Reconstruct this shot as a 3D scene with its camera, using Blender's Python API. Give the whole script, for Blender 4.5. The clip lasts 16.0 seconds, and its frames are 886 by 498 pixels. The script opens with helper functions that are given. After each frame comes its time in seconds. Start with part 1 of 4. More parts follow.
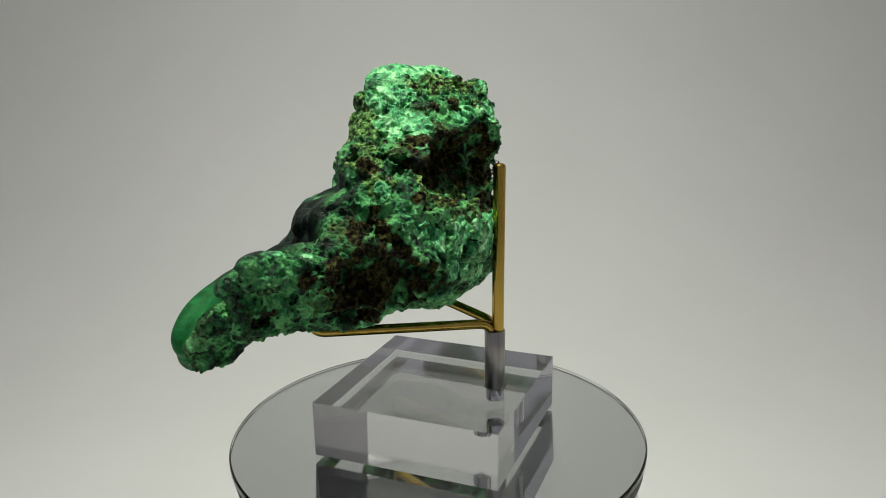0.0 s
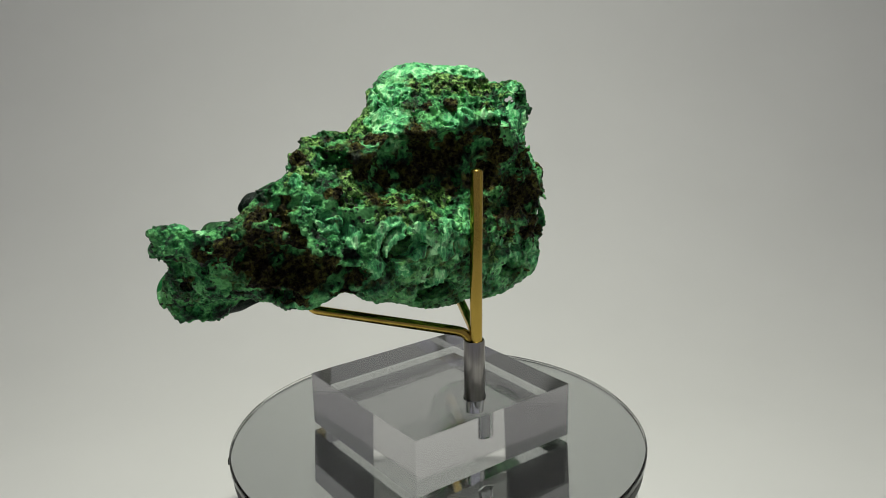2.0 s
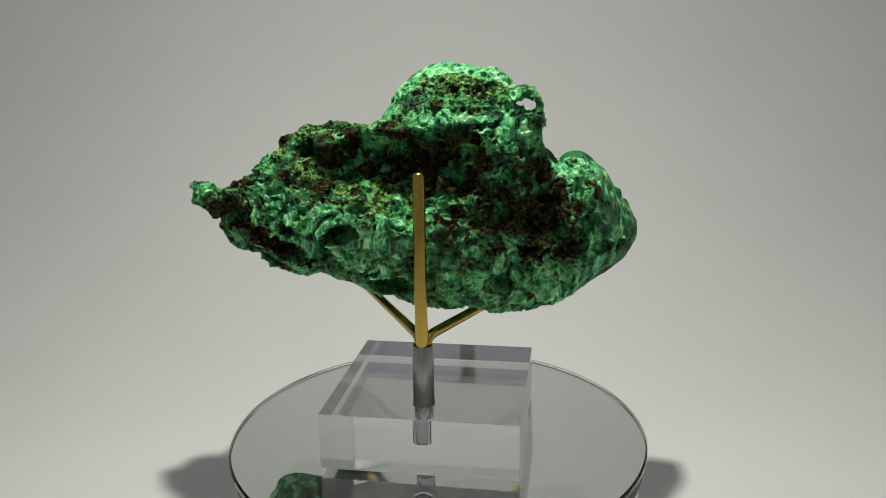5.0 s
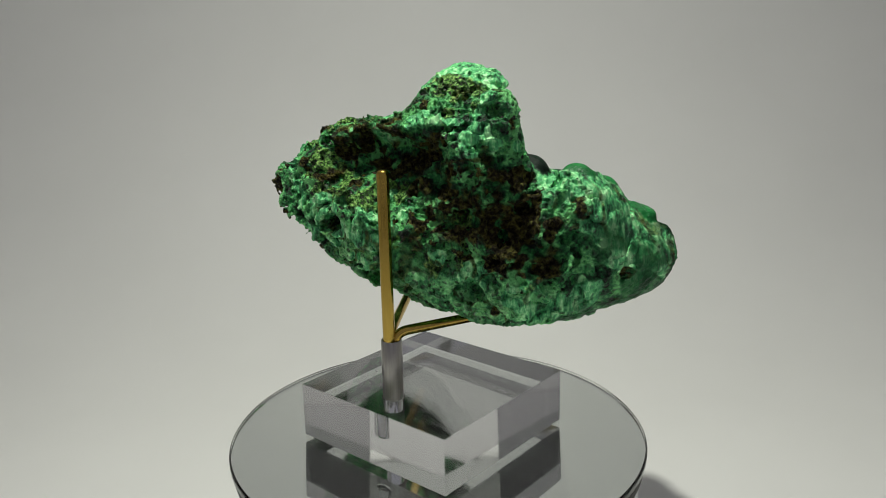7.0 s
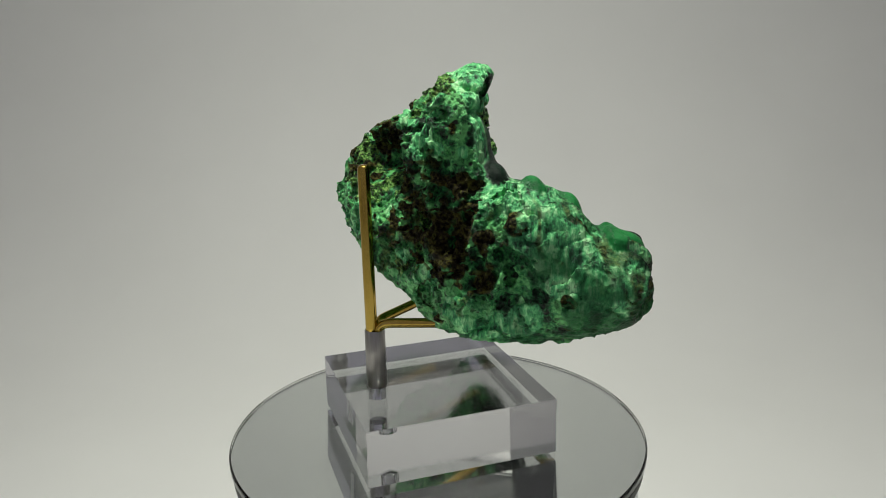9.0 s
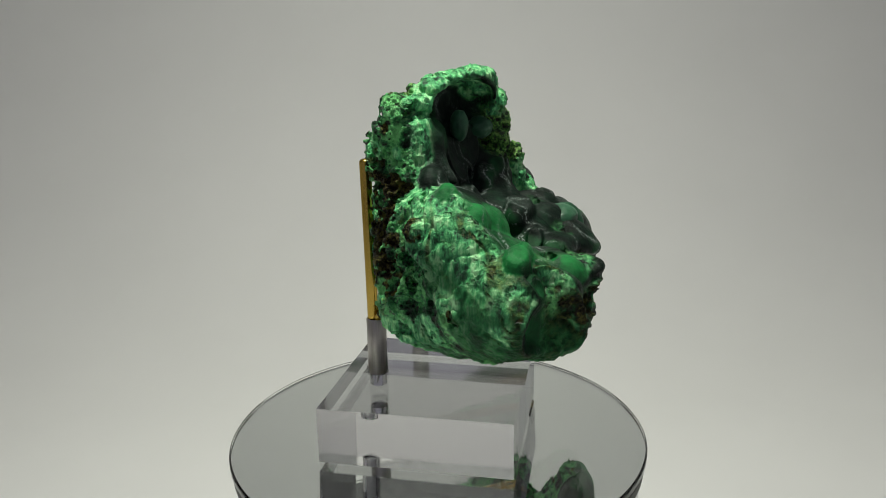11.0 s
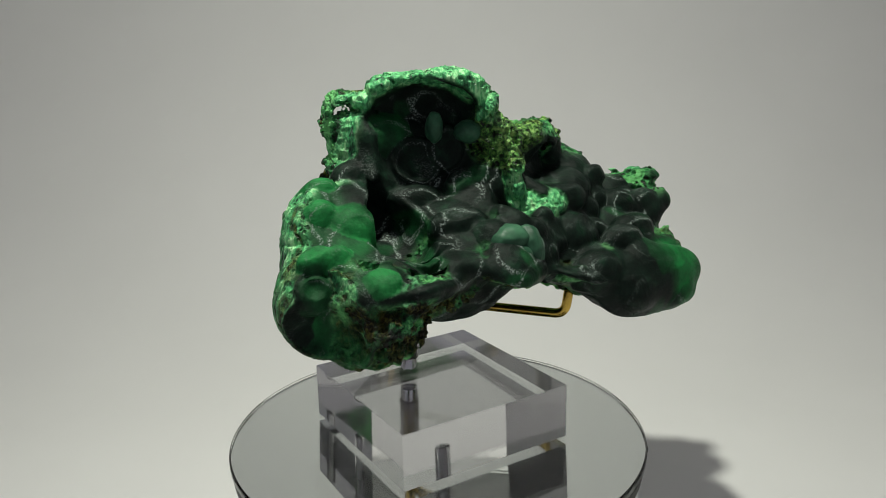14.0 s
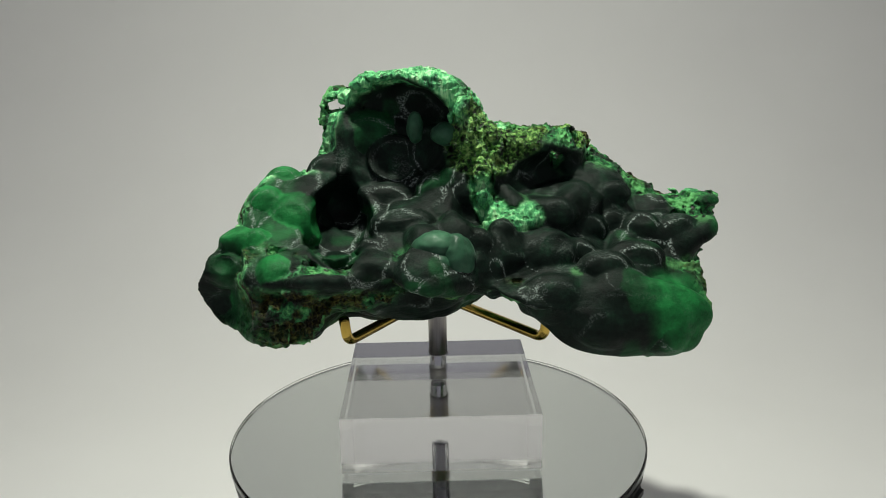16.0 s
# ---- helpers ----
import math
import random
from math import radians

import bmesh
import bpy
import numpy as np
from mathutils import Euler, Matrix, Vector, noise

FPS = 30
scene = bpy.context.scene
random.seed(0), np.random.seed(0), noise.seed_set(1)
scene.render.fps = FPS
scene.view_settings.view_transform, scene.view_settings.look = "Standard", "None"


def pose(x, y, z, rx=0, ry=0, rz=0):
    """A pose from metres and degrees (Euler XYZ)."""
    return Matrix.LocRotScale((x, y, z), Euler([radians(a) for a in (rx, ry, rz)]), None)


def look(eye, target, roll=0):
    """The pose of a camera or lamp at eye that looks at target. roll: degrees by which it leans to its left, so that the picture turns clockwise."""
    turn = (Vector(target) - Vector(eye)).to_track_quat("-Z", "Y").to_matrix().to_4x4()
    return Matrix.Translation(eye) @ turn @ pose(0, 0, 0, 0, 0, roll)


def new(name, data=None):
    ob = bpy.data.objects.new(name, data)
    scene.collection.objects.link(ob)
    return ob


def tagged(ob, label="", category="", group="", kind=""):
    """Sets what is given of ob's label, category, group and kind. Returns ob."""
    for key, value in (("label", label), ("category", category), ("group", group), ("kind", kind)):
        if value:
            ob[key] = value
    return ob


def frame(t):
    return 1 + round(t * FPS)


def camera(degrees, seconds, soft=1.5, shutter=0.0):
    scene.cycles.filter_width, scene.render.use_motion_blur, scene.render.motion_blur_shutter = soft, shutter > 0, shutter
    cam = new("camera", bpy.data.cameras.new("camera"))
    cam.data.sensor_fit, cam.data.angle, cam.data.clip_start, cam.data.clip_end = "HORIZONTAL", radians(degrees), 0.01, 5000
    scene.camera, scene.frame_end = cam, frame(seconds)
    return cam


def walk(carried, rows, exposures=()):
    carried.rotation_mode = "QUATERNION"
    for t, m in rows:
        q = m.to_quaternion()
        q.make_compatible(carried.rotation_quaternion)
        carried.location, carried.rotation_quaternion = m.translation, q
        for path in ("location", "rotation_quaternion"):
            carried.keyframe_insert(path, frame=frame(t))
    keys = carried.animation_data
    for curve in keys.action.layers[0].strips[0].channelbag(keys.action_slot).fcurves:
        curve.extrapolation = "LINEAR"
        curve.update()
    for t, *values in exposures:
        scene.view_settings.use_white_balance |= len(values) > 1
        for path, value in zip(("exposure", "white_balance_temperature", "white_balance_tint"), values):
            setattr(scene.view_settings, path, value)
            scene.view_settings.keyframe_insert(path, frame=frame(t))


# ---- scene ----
SECONDS = 16.0
cam = camera(56.68, SECONDS, soft=0.85)
EYE = (0.0, -0.25437, 0.13239)
AIM = (0.01044, 0.71014, -0.13129)
VIEW = look(EYE, AIM, -1.06)
walk(cam, [(0.0, VIEW), (SECONDS, VIEW)], [(0.0, -0.15), (13.0, -0.15), (14.5, -0.05), (SECONDS, 0.02)])

# ---------------------------------------------------------------- light
world = bpy.data.worlds.new("room")
scene.world = world
world.use_nodes = True
world.node_tree.nodes["Background"].inputs[0].default_value = (0.80, 0.78, 0.89, 1)
world.node_tree.nodes["Background"].inputs[1].default_value = 0.27
lamp = new("overhead_lamp", bpy.data.lights.new("overhead_lamp", "AREA"))
lamp.data.shape, lamp.data.size = "DISK", 0.022
lamp.data.energy, lamp.data.color, lamp.data.spread = 1.19, (0.96, 0.985, 0.86), radians(174)
lamp.matrix_world = look((-0.01, -0.025, 0.38), (0.01, 0.03, 0.0))

# ---------------------------------------------------------------- materials


def material(name, rough=0.5, metal=0.0, colour=(0.8, 0.8, 0.8)):
    m = bpy.data.materials.new(name)
    m.use_nodes = True
    b = m.node_tree.nodes["Principled BSDF"]
    b.inputs["Base Color"].default_value = (*colour, 1)
    b.inputs["Roughness"].default_value, b.inputs["Metallic"].default_value = rough, metal
    return m, m.node_tree, b


def node(tree, kind, **values):
    n = tree.nodes.new(kind)
    for key, value in values.items():
        n.inputs[key].default_value = value
    return n


def grain(tree, scale, detail=4.0, rough=0.6, stretch=(1, 1, 1)):
    """Noise at a scale in the object's own space."""
    place = tree.nodes.new("ShaderNodeTexCoord")
    fit = node(tree, "ShaderNodeMapping", Scale=stretch)
    n = node(tree, "ShaderNodeTexNoise", Scale=scale, Detail=detail, Roughness=rough)
    tree.links.new(place.outputs["Object"], fit.inputs["Vector"])
    tree.links.new(fit.outputs["Vector"], n.inputs["Vector"])
    return n.outputs["Fac"]


def steps(tree, factor, *stops):
    r = tree.nodes.new("ShaderNodeValToRGB")
    while len(r.color_ramp.elements) < len(stops):
        r.color_ramp.elements.new(0.5)
    for e, (at, colour) in zip(r.color_ramp.elements, stops):
        e.position, e.color = at, (*colour, 1)
    tree.links.new(factor, r.inputs["Fac"])
    return r.outputs["Color"]


def mix(tree, factor, a, b):
    n = tree.nodes.new("ShaderNodeMix")
    n.data_type = "RGBA"
    for value, socket in ((factor, n.inputs[0]), (a, n.inputs[6]), (b, n.inputs[7])):
        if isinstance(value, bpy.types.NodeSocket):
            tree.links.new(value, socket)
        else:
            socket.default_value = value if isinstance(value, float) else (*value, 1)
    return n.outputs[2]


def sums(tree, how, a, b):
    n = tree.nodes.new("ShaderNodeMath")
    n.operation, n.use_clamp = how, how != "SUBTRACT"
    for value, socket in zip((a, b), n.inputs):
        if isinstance(value, bpy.types.NodeSocket):
            tree.links.new(value, socket)
        else:
            socket.default_value = value
    return n.outputs[0]


def bump(tree, shader, height, strength, depth):
    n = node(tree, "ShaderNodeBump", Strength=strength, Distance=depth)
    tree.links.new(height, n.inputs["Height"])
    tree.links.new(n.outputs["Normal"], shader.inputs["Normal"])


def paper():
    m, tree, b = material("white_paper", 0.9)
    tree.links.new(steps(tree, grain(tree, 9, 3), (0.3, (0.77, 0.765, 0.76)), (0.7, (0.80, 0.795, 0.79))), b.inputs["Base Color"])
    bump(tree, b, grain(tree, 2500, 2), 0.08, 0.0002)
    return m


def acrylic(name="clear_acrylic", low=0.0, high=0.07):
    m, tree, b = material(name, 0.0, colour=(0.99, 0.985, 0.995))
    b.inputs["Transmission Weight"].default_value, b.inputs["IOR"].default_value = 1.0, 1.49
    tree.links.new(steps(tree, grain(tree, 60, 5, 0.7, (1, 6, 1)), (0.45, (low,) * 3), (0.75, (high,) * 3)), b.inputs["Roughness"])
    bump(tree, b, grain(tree, 30, 2), 0.02, 0.0008)
    return m


def frosted():
    m, tree, b = material("drilled_acrylic", 0.45, colour=(0.9, 0.9, 0.91))
    b.inputs["Transmission Weight"].default_value, b.inputs["IOR"].default_value = 0.35, 1.49
    bump(tree, b, grain(tree, 1500, 2, 0.5, (1, 1, 4)), 0.5, 0.0003)
    return m


def brass():
    m, tree, b = material("brass", 0.3, 1.0)
    tree.links.new(steps(tree, grain(tree, 160, 5, 0.6, (1, 1, 0.15)), (0.3, (0.40, 0.265, 0.045)), (0.7, (0.60, 0.42, 0.10))), b.inputs["Base Color"])
    tree.links.new(steps(tree, grain(tree, 500, 4), (0.3, (0.12, 0.12, 0.12)), (0.7, (0.26, 0.26, 0.26))), b.inputs["Roughness"])
    return m


def steel():
    m, tree, b = material("brushed_steel", 0.3, 1.0)
    tree.links.new(steps(tree, grain(tree, 900, 4, 0.6, (1, 1, 0.05)), (0.3, (0.30, 0.285, 0.27)), (0.7, (0.46, 0.44, 0.42))), b.inputs["Base Color"])
    bump(tree, b, grain(tree, 1500, 2, 0.5, (1, 1, 0.04)), 0.12, 0.0003)
    return m


def mirror_silver():
    m, tree, b = material("mirror_silver", 0.01, 1.0, (0.94, 0.965, 0.945))
    return m


def mirror_glass():
    m, tree, b = material("mirror_glass", 0.0, colour=(0.985, 0.995, 0.988))
    b.inputs["Transmission Weight"].default_value, b.inputs["IOR"].default_value = 1.0, 1.52
    tree.links.new(steps(tree, grain(tree, 45, 6, 0.75), (0.55, (0.0, 0.0, 0.0)), (0.8, (0.09, 0.09, 0.09))), b.inputs["Roughness"])
    return m


def malachite():
    """Green, brown and pale minerals, mixed by the body's own zones."""
    m, tree, b = material("malachite", 0.5)
    zone, bloom = tree.nodes.new("ShaderNodeAttribute"), tree.nodes.new("ShaderNodeAttribute")
    zone.attribute_name, bloom.attribute_name = "mineral", "bloom"
    split, parts = tree.nodes.new("ShaderNodeSeparateColor"), tree.nodes.new("ShaderNodeSeparateColor")
    tree.links.new(zone.outputs["Color"], split.inputs["Color"])
    tree.links.new(bloom.outputs["Color"], parts.inputs["Color"])
    brown, pale, lining = split.outputs
    frost_glint, bright, _ = parts.outputs
    fine, wide, moss = grain(tree, 620, 6, 0.72), grain(tree, 150, 6, 0.72), grain(tree, 1300, 4, 0.7)
    green = steps(tree, wide, (0.38, (0.001, 0.006, 0.002)), (0.44, (0.010, 0.08, 0.025)), (0.50, (0.04, 0.32, 0.085)), (0.57, (0.22, 0.74, 0.24)))
    olive = steps(tree, fine, (0.40, (0.004, 0.010, 0.002)), (0.46, (0.03, 0.11, 0.012)), (0.52, (0.12, 0.37, 0.055)), (0.59, (0.42, 0.70, 0.20)))
    green = mix(tree, zone.outputs["Alpha"], green, olive)
    thread = mix(tree, 0.4, grain(tree, 420, 5, 0.7, (1, 1, 0.22)), wide)
    silky = steps(tree, thread, (0.40, (0.005, 0.05, 0.018)), (0.45, (0.04, 0.29, 0.10)), (0.51, (0.12, 0.57, 0.20)), (0.58, (0.47, 0.93, 0.46)))
    earth = steps(tree, fine, (0.38, (0.003, 0.002, 0.0015)), (0.46, (0.014, 0.011, 0.006)), (0.52, (0.055, 0.045, 0.019)), (0.60, (0.15, 0.16, 0.04)))
    ochre = steps(tree, grain(tree, 160, 3, 0.6), (0.52, (0, 0, 0)), (0.62, (1, 1, 1)))
    earth = mix(tree, sums(tree, "MULTIPLY", ochre, 0.5), earth, steps(tree, fine, (0.4, (0.02, 0.018, 0.003)), (0.6, (0.16, 0.14, 0.025))))
    dark = steps(tree, wide, (0.35, (0.002, 0.005, 0.0035)), (0.55, (0.006, 0.015, 0.010)), (0.70, (0.012, 0.042, 0.022)))
    dark = mix(tree, bright, dark, steps(tree, wide, (0.35, (0.007, 0.08, 0.022)), (0.7, (0.023, 0.27, 0.066))))
    # silvery rings and their glitter, the glints painted as pale grey specks
    sparkle = steps(tree, grain(tree, 2100, 3, 0.6), (0.49, (0.02, 0.02, 0.02)), (0.60, (1, 1, 1)))
    dark = mix(tree, sums(tree, "MULTIPLY", sparkle, frost_glint), dark, (0.30, 0.36, 0.33))
    # small vugs, scattered in patches; the shade inside is painted near-black over a bump
    at = tree.nodes.new("ShaderNodeTexCoord")
    warp = node(tree, "ShaderNodeTexNoise", Scale=300.0, Detail=3.0)
    tree.links.new(at.outputs["Object"], warp.inputs["Vector"])
    shift = tree.nodes.new("ShaderNodeVectorMath")
    shift.operation = "MULTIPLY_ADD"
    shift.inputs[1].default_value = (0.004, 0.004, 0.004)
    tree.links.new(warp.outputs["Color"], shift.inputs[0])
    tree.links.new(at.outputs["Object"], shift.inputs[2])
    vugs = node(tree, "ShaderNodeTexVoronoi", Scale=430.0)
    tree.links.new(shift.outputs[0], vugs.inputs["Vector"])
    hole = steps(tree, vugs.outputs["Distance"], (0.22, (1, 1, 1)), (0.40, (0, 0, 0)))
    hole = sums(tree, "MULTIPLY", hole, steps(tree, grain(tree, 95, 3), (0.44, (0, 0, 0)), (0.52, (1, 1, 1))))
    solid = node(tree, "ShaderNodeMath")
    solid.operation, solid.inputs[0].default_value = "SUBTRACT", 1.0
    tree.links.new(sums(tree, "MULTIPLY", pale, 0.6), solid.inputs[1])
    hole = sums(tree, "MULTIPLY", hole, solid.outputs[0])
    colour = mix(tree, pale, green, silky)
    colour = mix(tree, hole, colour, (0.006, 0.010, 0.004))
    colour = mix(tree, brown, colour, earth)
    colour = mix(tree, lining, colour, dark)
    tree.links.new(colour, b.inputs["Base Color"])
    tree.links.new(mix(tree, lining, steps(tree, fine, (0.3, (0.32, 0.32, 0.32)), (0.7, (0.7, 0.7, 0.7))), (0.45, 0.45, 0.45)), b.inputs["Roughness"])
    tree.links.new(mix(tree, lining, mix(tree, brown, (0.5, 0.5, 0.5), (0.12, 0.12, 0.12)), (0.13, 0.13, 0.13)), b.inputs["Specular IOR Level"])
    rough = mix(tree, pale, mix(tree, 0.5, fine, moss), mix(tree, 0.7, (0.5, 0.5, 0.5), thread))
    rough = mix(tree, hole, rough, (0.0, 0.0, 0.0))
    bump(tree, b, mix(tree, lining, rough, mix(tree, 0.15, (0.5, 0.5, 0.5), fine)), 1.0, 0.0028)
    return m


def lobe_green(name, low, high, rough):
    m, tree, b = material(name, rough)
    tree.links.new(steps(tree, grain(tree, 130, 5, 0.6), (0.33, low), (0.68, high)), b.inputs["Base Color"])
    speck = grain(tree, 2600, 2, 0.5)
    tree.links.new(steps(tree, speck, (0.4, (rough - 0.12,) * 3), (0.65, (rough + 0.15,) * 3)), b.inputs["Roughness"])
    b.inputs["Specular IOR Level"].default_value = 0.3
    b.inputs["Sheen Weight"].default_value, b.inputs["Sheen Roughness"].default_value = 0.10, 0.35
    b.inputs["Sheen Tint"].default_value = (0.7, 0.85, 0.78, 1)
    bump(tree, b, grain(tree, 700, 4, 0.7), 0.12, 0.0004)
    return m


SAWN = acrylic("hazy_acrylic", 0.05, 0.16)
PAPER, ACRYLIC, FROSTED, BRASS, STEEL = paper(), acrylic(), frosted(), brass(), steel()
SILVER, GLASS, STONE = mirror_silver(), mirror_glass(), malachite()
VELVET = lobe_green("velvet_malachite", (0.012, 0.055, 0.028), (0.05, 0.16, 0.085), 0.5)
BLACK = material("black_rubber", 0.6, 0.0, (0.012, 0.012, 0.012))[0]
WHITE = material("white_plastic", 0.35, 0.0, (0.78, 0.78, 0.79))[0]

# ---------------------------------------------------------------- helpers for meshes


def part(name, bm, mat, parent=None, label="", smooth=True):
    data = bpy.data.meshes.new(name)
    bm.normal_update()
    bm.to_mesh(data)
    bm.free()
    data.materials.append(mat)
    if smooth:
        data.polygons.foreach_set("use_smooth", [True] * len(data.polygons))
        data.set_sharp_from_angle(angle=radians(35))
    ob = new(name, data)
    ob.parent = parent
    return tagged(ob, label)


def lathe(profile, count=128):
    """A turned form about the z axis, from (radius, height) pairs; a radius of 0 closes it."""
    bm = bmesh.new()
    rings = []
    for r, z in profile:
        if r == 0:
            rings.append([bm.verts.new((0, 0, z))])
        else:
            rings.append([bm.verts.new((r * math.cos(a), r * math.sin(a), z)) for a in np.linspace(0, 2 * math.pi, count, endpoint=False)])
    for a, b in zip(rings, rings[1:]):
        for n in range(count):
            corners = [a[n % len(a)], a[(n + 1) % len(a)], b[(n + 1) % len(b)], b[n % len(b)]]
            bm.faces.new(list(dict.fromkeys(corners)))
    bmesh.ops.recalc_face_normals(bm, faces=bm.faces)
    return bm


def tube(points, radius, count=20, dome=True):
    """A round bar along a line of points, with softly rounded ends."""
    pts = [Vector(q) for q in points]
    if dome:
        first, last = (pts[0] - pts[1]).normalized(), (pts[-1] - pts[-2]).normalized()
        rise = ((0.0, 1.0), (0.30, 0.93), (0.52, 0.75), (0.66, 0.45))
        pts = [pts[0] + first * radius * h for h, _ in rise[::-1]] + pts[1:-1] + [pts[-1] + last * radius * h for h, _ in rise]
    bm, rings, side = bmesh.new(), [], None
    for n, q in enumerate(pts):
        way = (pts[min(n + 1, len(pts) - 1)] - pts[max(n - 1, 0)]).normalized()
        side = way.orthogonal().normalized() if side is None else (side - way * side.dot(way)).normalized()
        up = way.cross(side)
        end = min(n, len(pts) - 1 - n)
        r = radius * (rise[3 - end][1] if dome and end < 4 else 1)
        rings.append([bm.verts.new(q + r * (math.cos(a) * side + math.sin(a) * up)) for a in np.linspace(0, 2 * math.pi, count, endpoint=False)])
    for a, b in zip(rings, rings[1:]):
        for n in range(count):
            bm.faces.new((a[n], a[(n + 1) % count], b[(n + 1) % count], b[n]))
    bm.faces.new(rings[0][::-1])
    bm.faces.new(rings[-1])
    bmesh.ops.recalc_face_normals(bm, faces=bm.faces)
    return bm


def bend(points, radius, fine=8):
    """Rounds the inner corners of a line of points."""
    pts = [Vector(q) for q in points]
    out = [pts[0]]
    for a, b, c in zip(pts, pts[1:], pts[2:]):
        u, v = (a - b), (c - b)
        r = min(radius, u.length * 0.48, v.length * 0.48)
        p0, p1 = b + u.normalized() * r, b + v.normalized() * r
        out += [p0.lerp(b, s).lerp(b.lerp(p1, s), s) for s in np.linspace(0, 1, fine)]
    return out + [pts[-1]]


# ---------------------------------------------------------------- the white paper sweep, and unseen boards added round it
FLOOR = -0.042
BACK = 0.41
bm = bmesh.new()
line = [(-0.9, FLOOR), (-0.3, FLOOR)] + [(y, FLOOR) for y in np.linspace(-0.2, 0.1, 8)]
line += [(0.1 + 0.31 * math.sin(a), FLOOR + 0.31 - 0.31 * math.cos(a)) for a in np.linspace(0.06, math.pi / 2, 24)]
line += [(BACK, z) for z in (0.3, 0.5, 0.66)]
sheet = [[bm.verts.new((x, y, z)) for x in np.linspace(-0.64, 0.58, 9)] for y, z in line]
for a, b in zip(sheet, sheet[1:]):
    for n in range(8):
        bm.faces.new((a[n], a[n + 1], b[n + 1], b[n]))
tagged(part("backdrop", bm, PAPER), "white paper sweep, floor curving up into the back", "backdrop", kind="structure")


def board(name, size, at, label, category):
    bm = bmesh.new()
    bmesh.ops.create_cube(bm, size=1, matrix=Matrix.Translation(at) @ Matrix.Diagonal((*size, 1)))
    bmesh.ops.bevel(bm, geom=bm.edges[:], offset=0.002, segments=1, affect="EDGES")
    return tagged(part(name, bm, PAPER, smooth=False), label, category, kind="structure")


# out of view: added boards that enclose the sweep and return light
board("wall_west", (0.02, 0.84, 0.7), (-0.63, 0.0, 0.31), "plain white side board, unseen, added to close the set and bounce light", "wall")
board("wall_east", (0.02, 0.84, 0.7), (0.57, 0.0, 0.31), "plain white side board, unseen, added to close the set and bounce light", "wall")
board("ceiling", (1.22, 0.84, 0.02), (-0.03, 0.0, 0.67), "plain white top board, unseen, added to close the set and bounce light", "ceiling")

# ---------------------------------------------------------------- the turntable
RADIUS = 0.0694


def turntable_base():
    base = tagged(new("turntable"), "round white plastic turntable under a mirrored plate", "turntable")
    part("housing", lathe([(0, -0.0105), (0.060, -0.0105), (0.0650, -0.0110), (0.0668, -0.0125), (0.0672, -0.015),
                           (0.0672, -0.038), (0.066, -0.0415), (0.060, FLOOR + 0.0002), (0, FLOOR + 0.0002)]), WHITE, base)
    return base


def turntable_plate():
    plate = tagged(new("mirror_disc"), "round mirrored glass plate with black backing on a turntable", "mirror")
    part("glass", lathe([(0, 0), (RADIUS - 0.0085, 0), (RADIUS - 0.0006, -0.0004), (RADIUS, -0.001), (RADIUS, -0.0026), (RADIUS - 0.0004, -0.003), (0, -0.003)], 192), GLASS, plate,
         "clear greenish glass with a ground edge").visible_shadow = False
    part("mirror", lathe([(0, -0.0031), (RADIUS - 0.0006, -0.0031), (RADIUS - 0.0006, -0.0036), (0, -0.0036)], 192), SILVER, plate, "silvered mirror layer")
    bm = lathe([(0, -0.0038), (RADIUS - 0.0004, -0.0038), (RADIUS - 0.001, -0.0075), (RADIUS - 0.002, -0.0102), (0, -0.0102)], 192)
    for v in bm.verts:
        a = math.atan2(v.co.y, v.co.x)
        if v.co.z < -0.006:
            v.co.xy *= 1 + 0.006 * noise.noise((3 * math.cos(a), 3 * math.sin(a), 0.3))
    part("backing", bm, BLACK, plate, "black foam backing")
    tab = bmesh.new()
    bmesh.ops.create_cube(tab, size=1, matrix=pose(0, 0, 0, 0, 0, 147) @ Matrix.Translation((RADIUS - 0.0029, 0, -0.0062)) @ Matrix.Diagonal((0.0075, 0.014, 0.0042, 1)))
    bmesh.ops.bevel(tab, geom=tab.edges[:], offset=0.0012, segments=2, affect="EDGES")
    part("foam_tab", tab, BLACK, plate, "black foam tab jutting out under the glass")
    return plate


# ---------------------------------------------------------------- the stand
POST = (-0.0006, -0.0206)


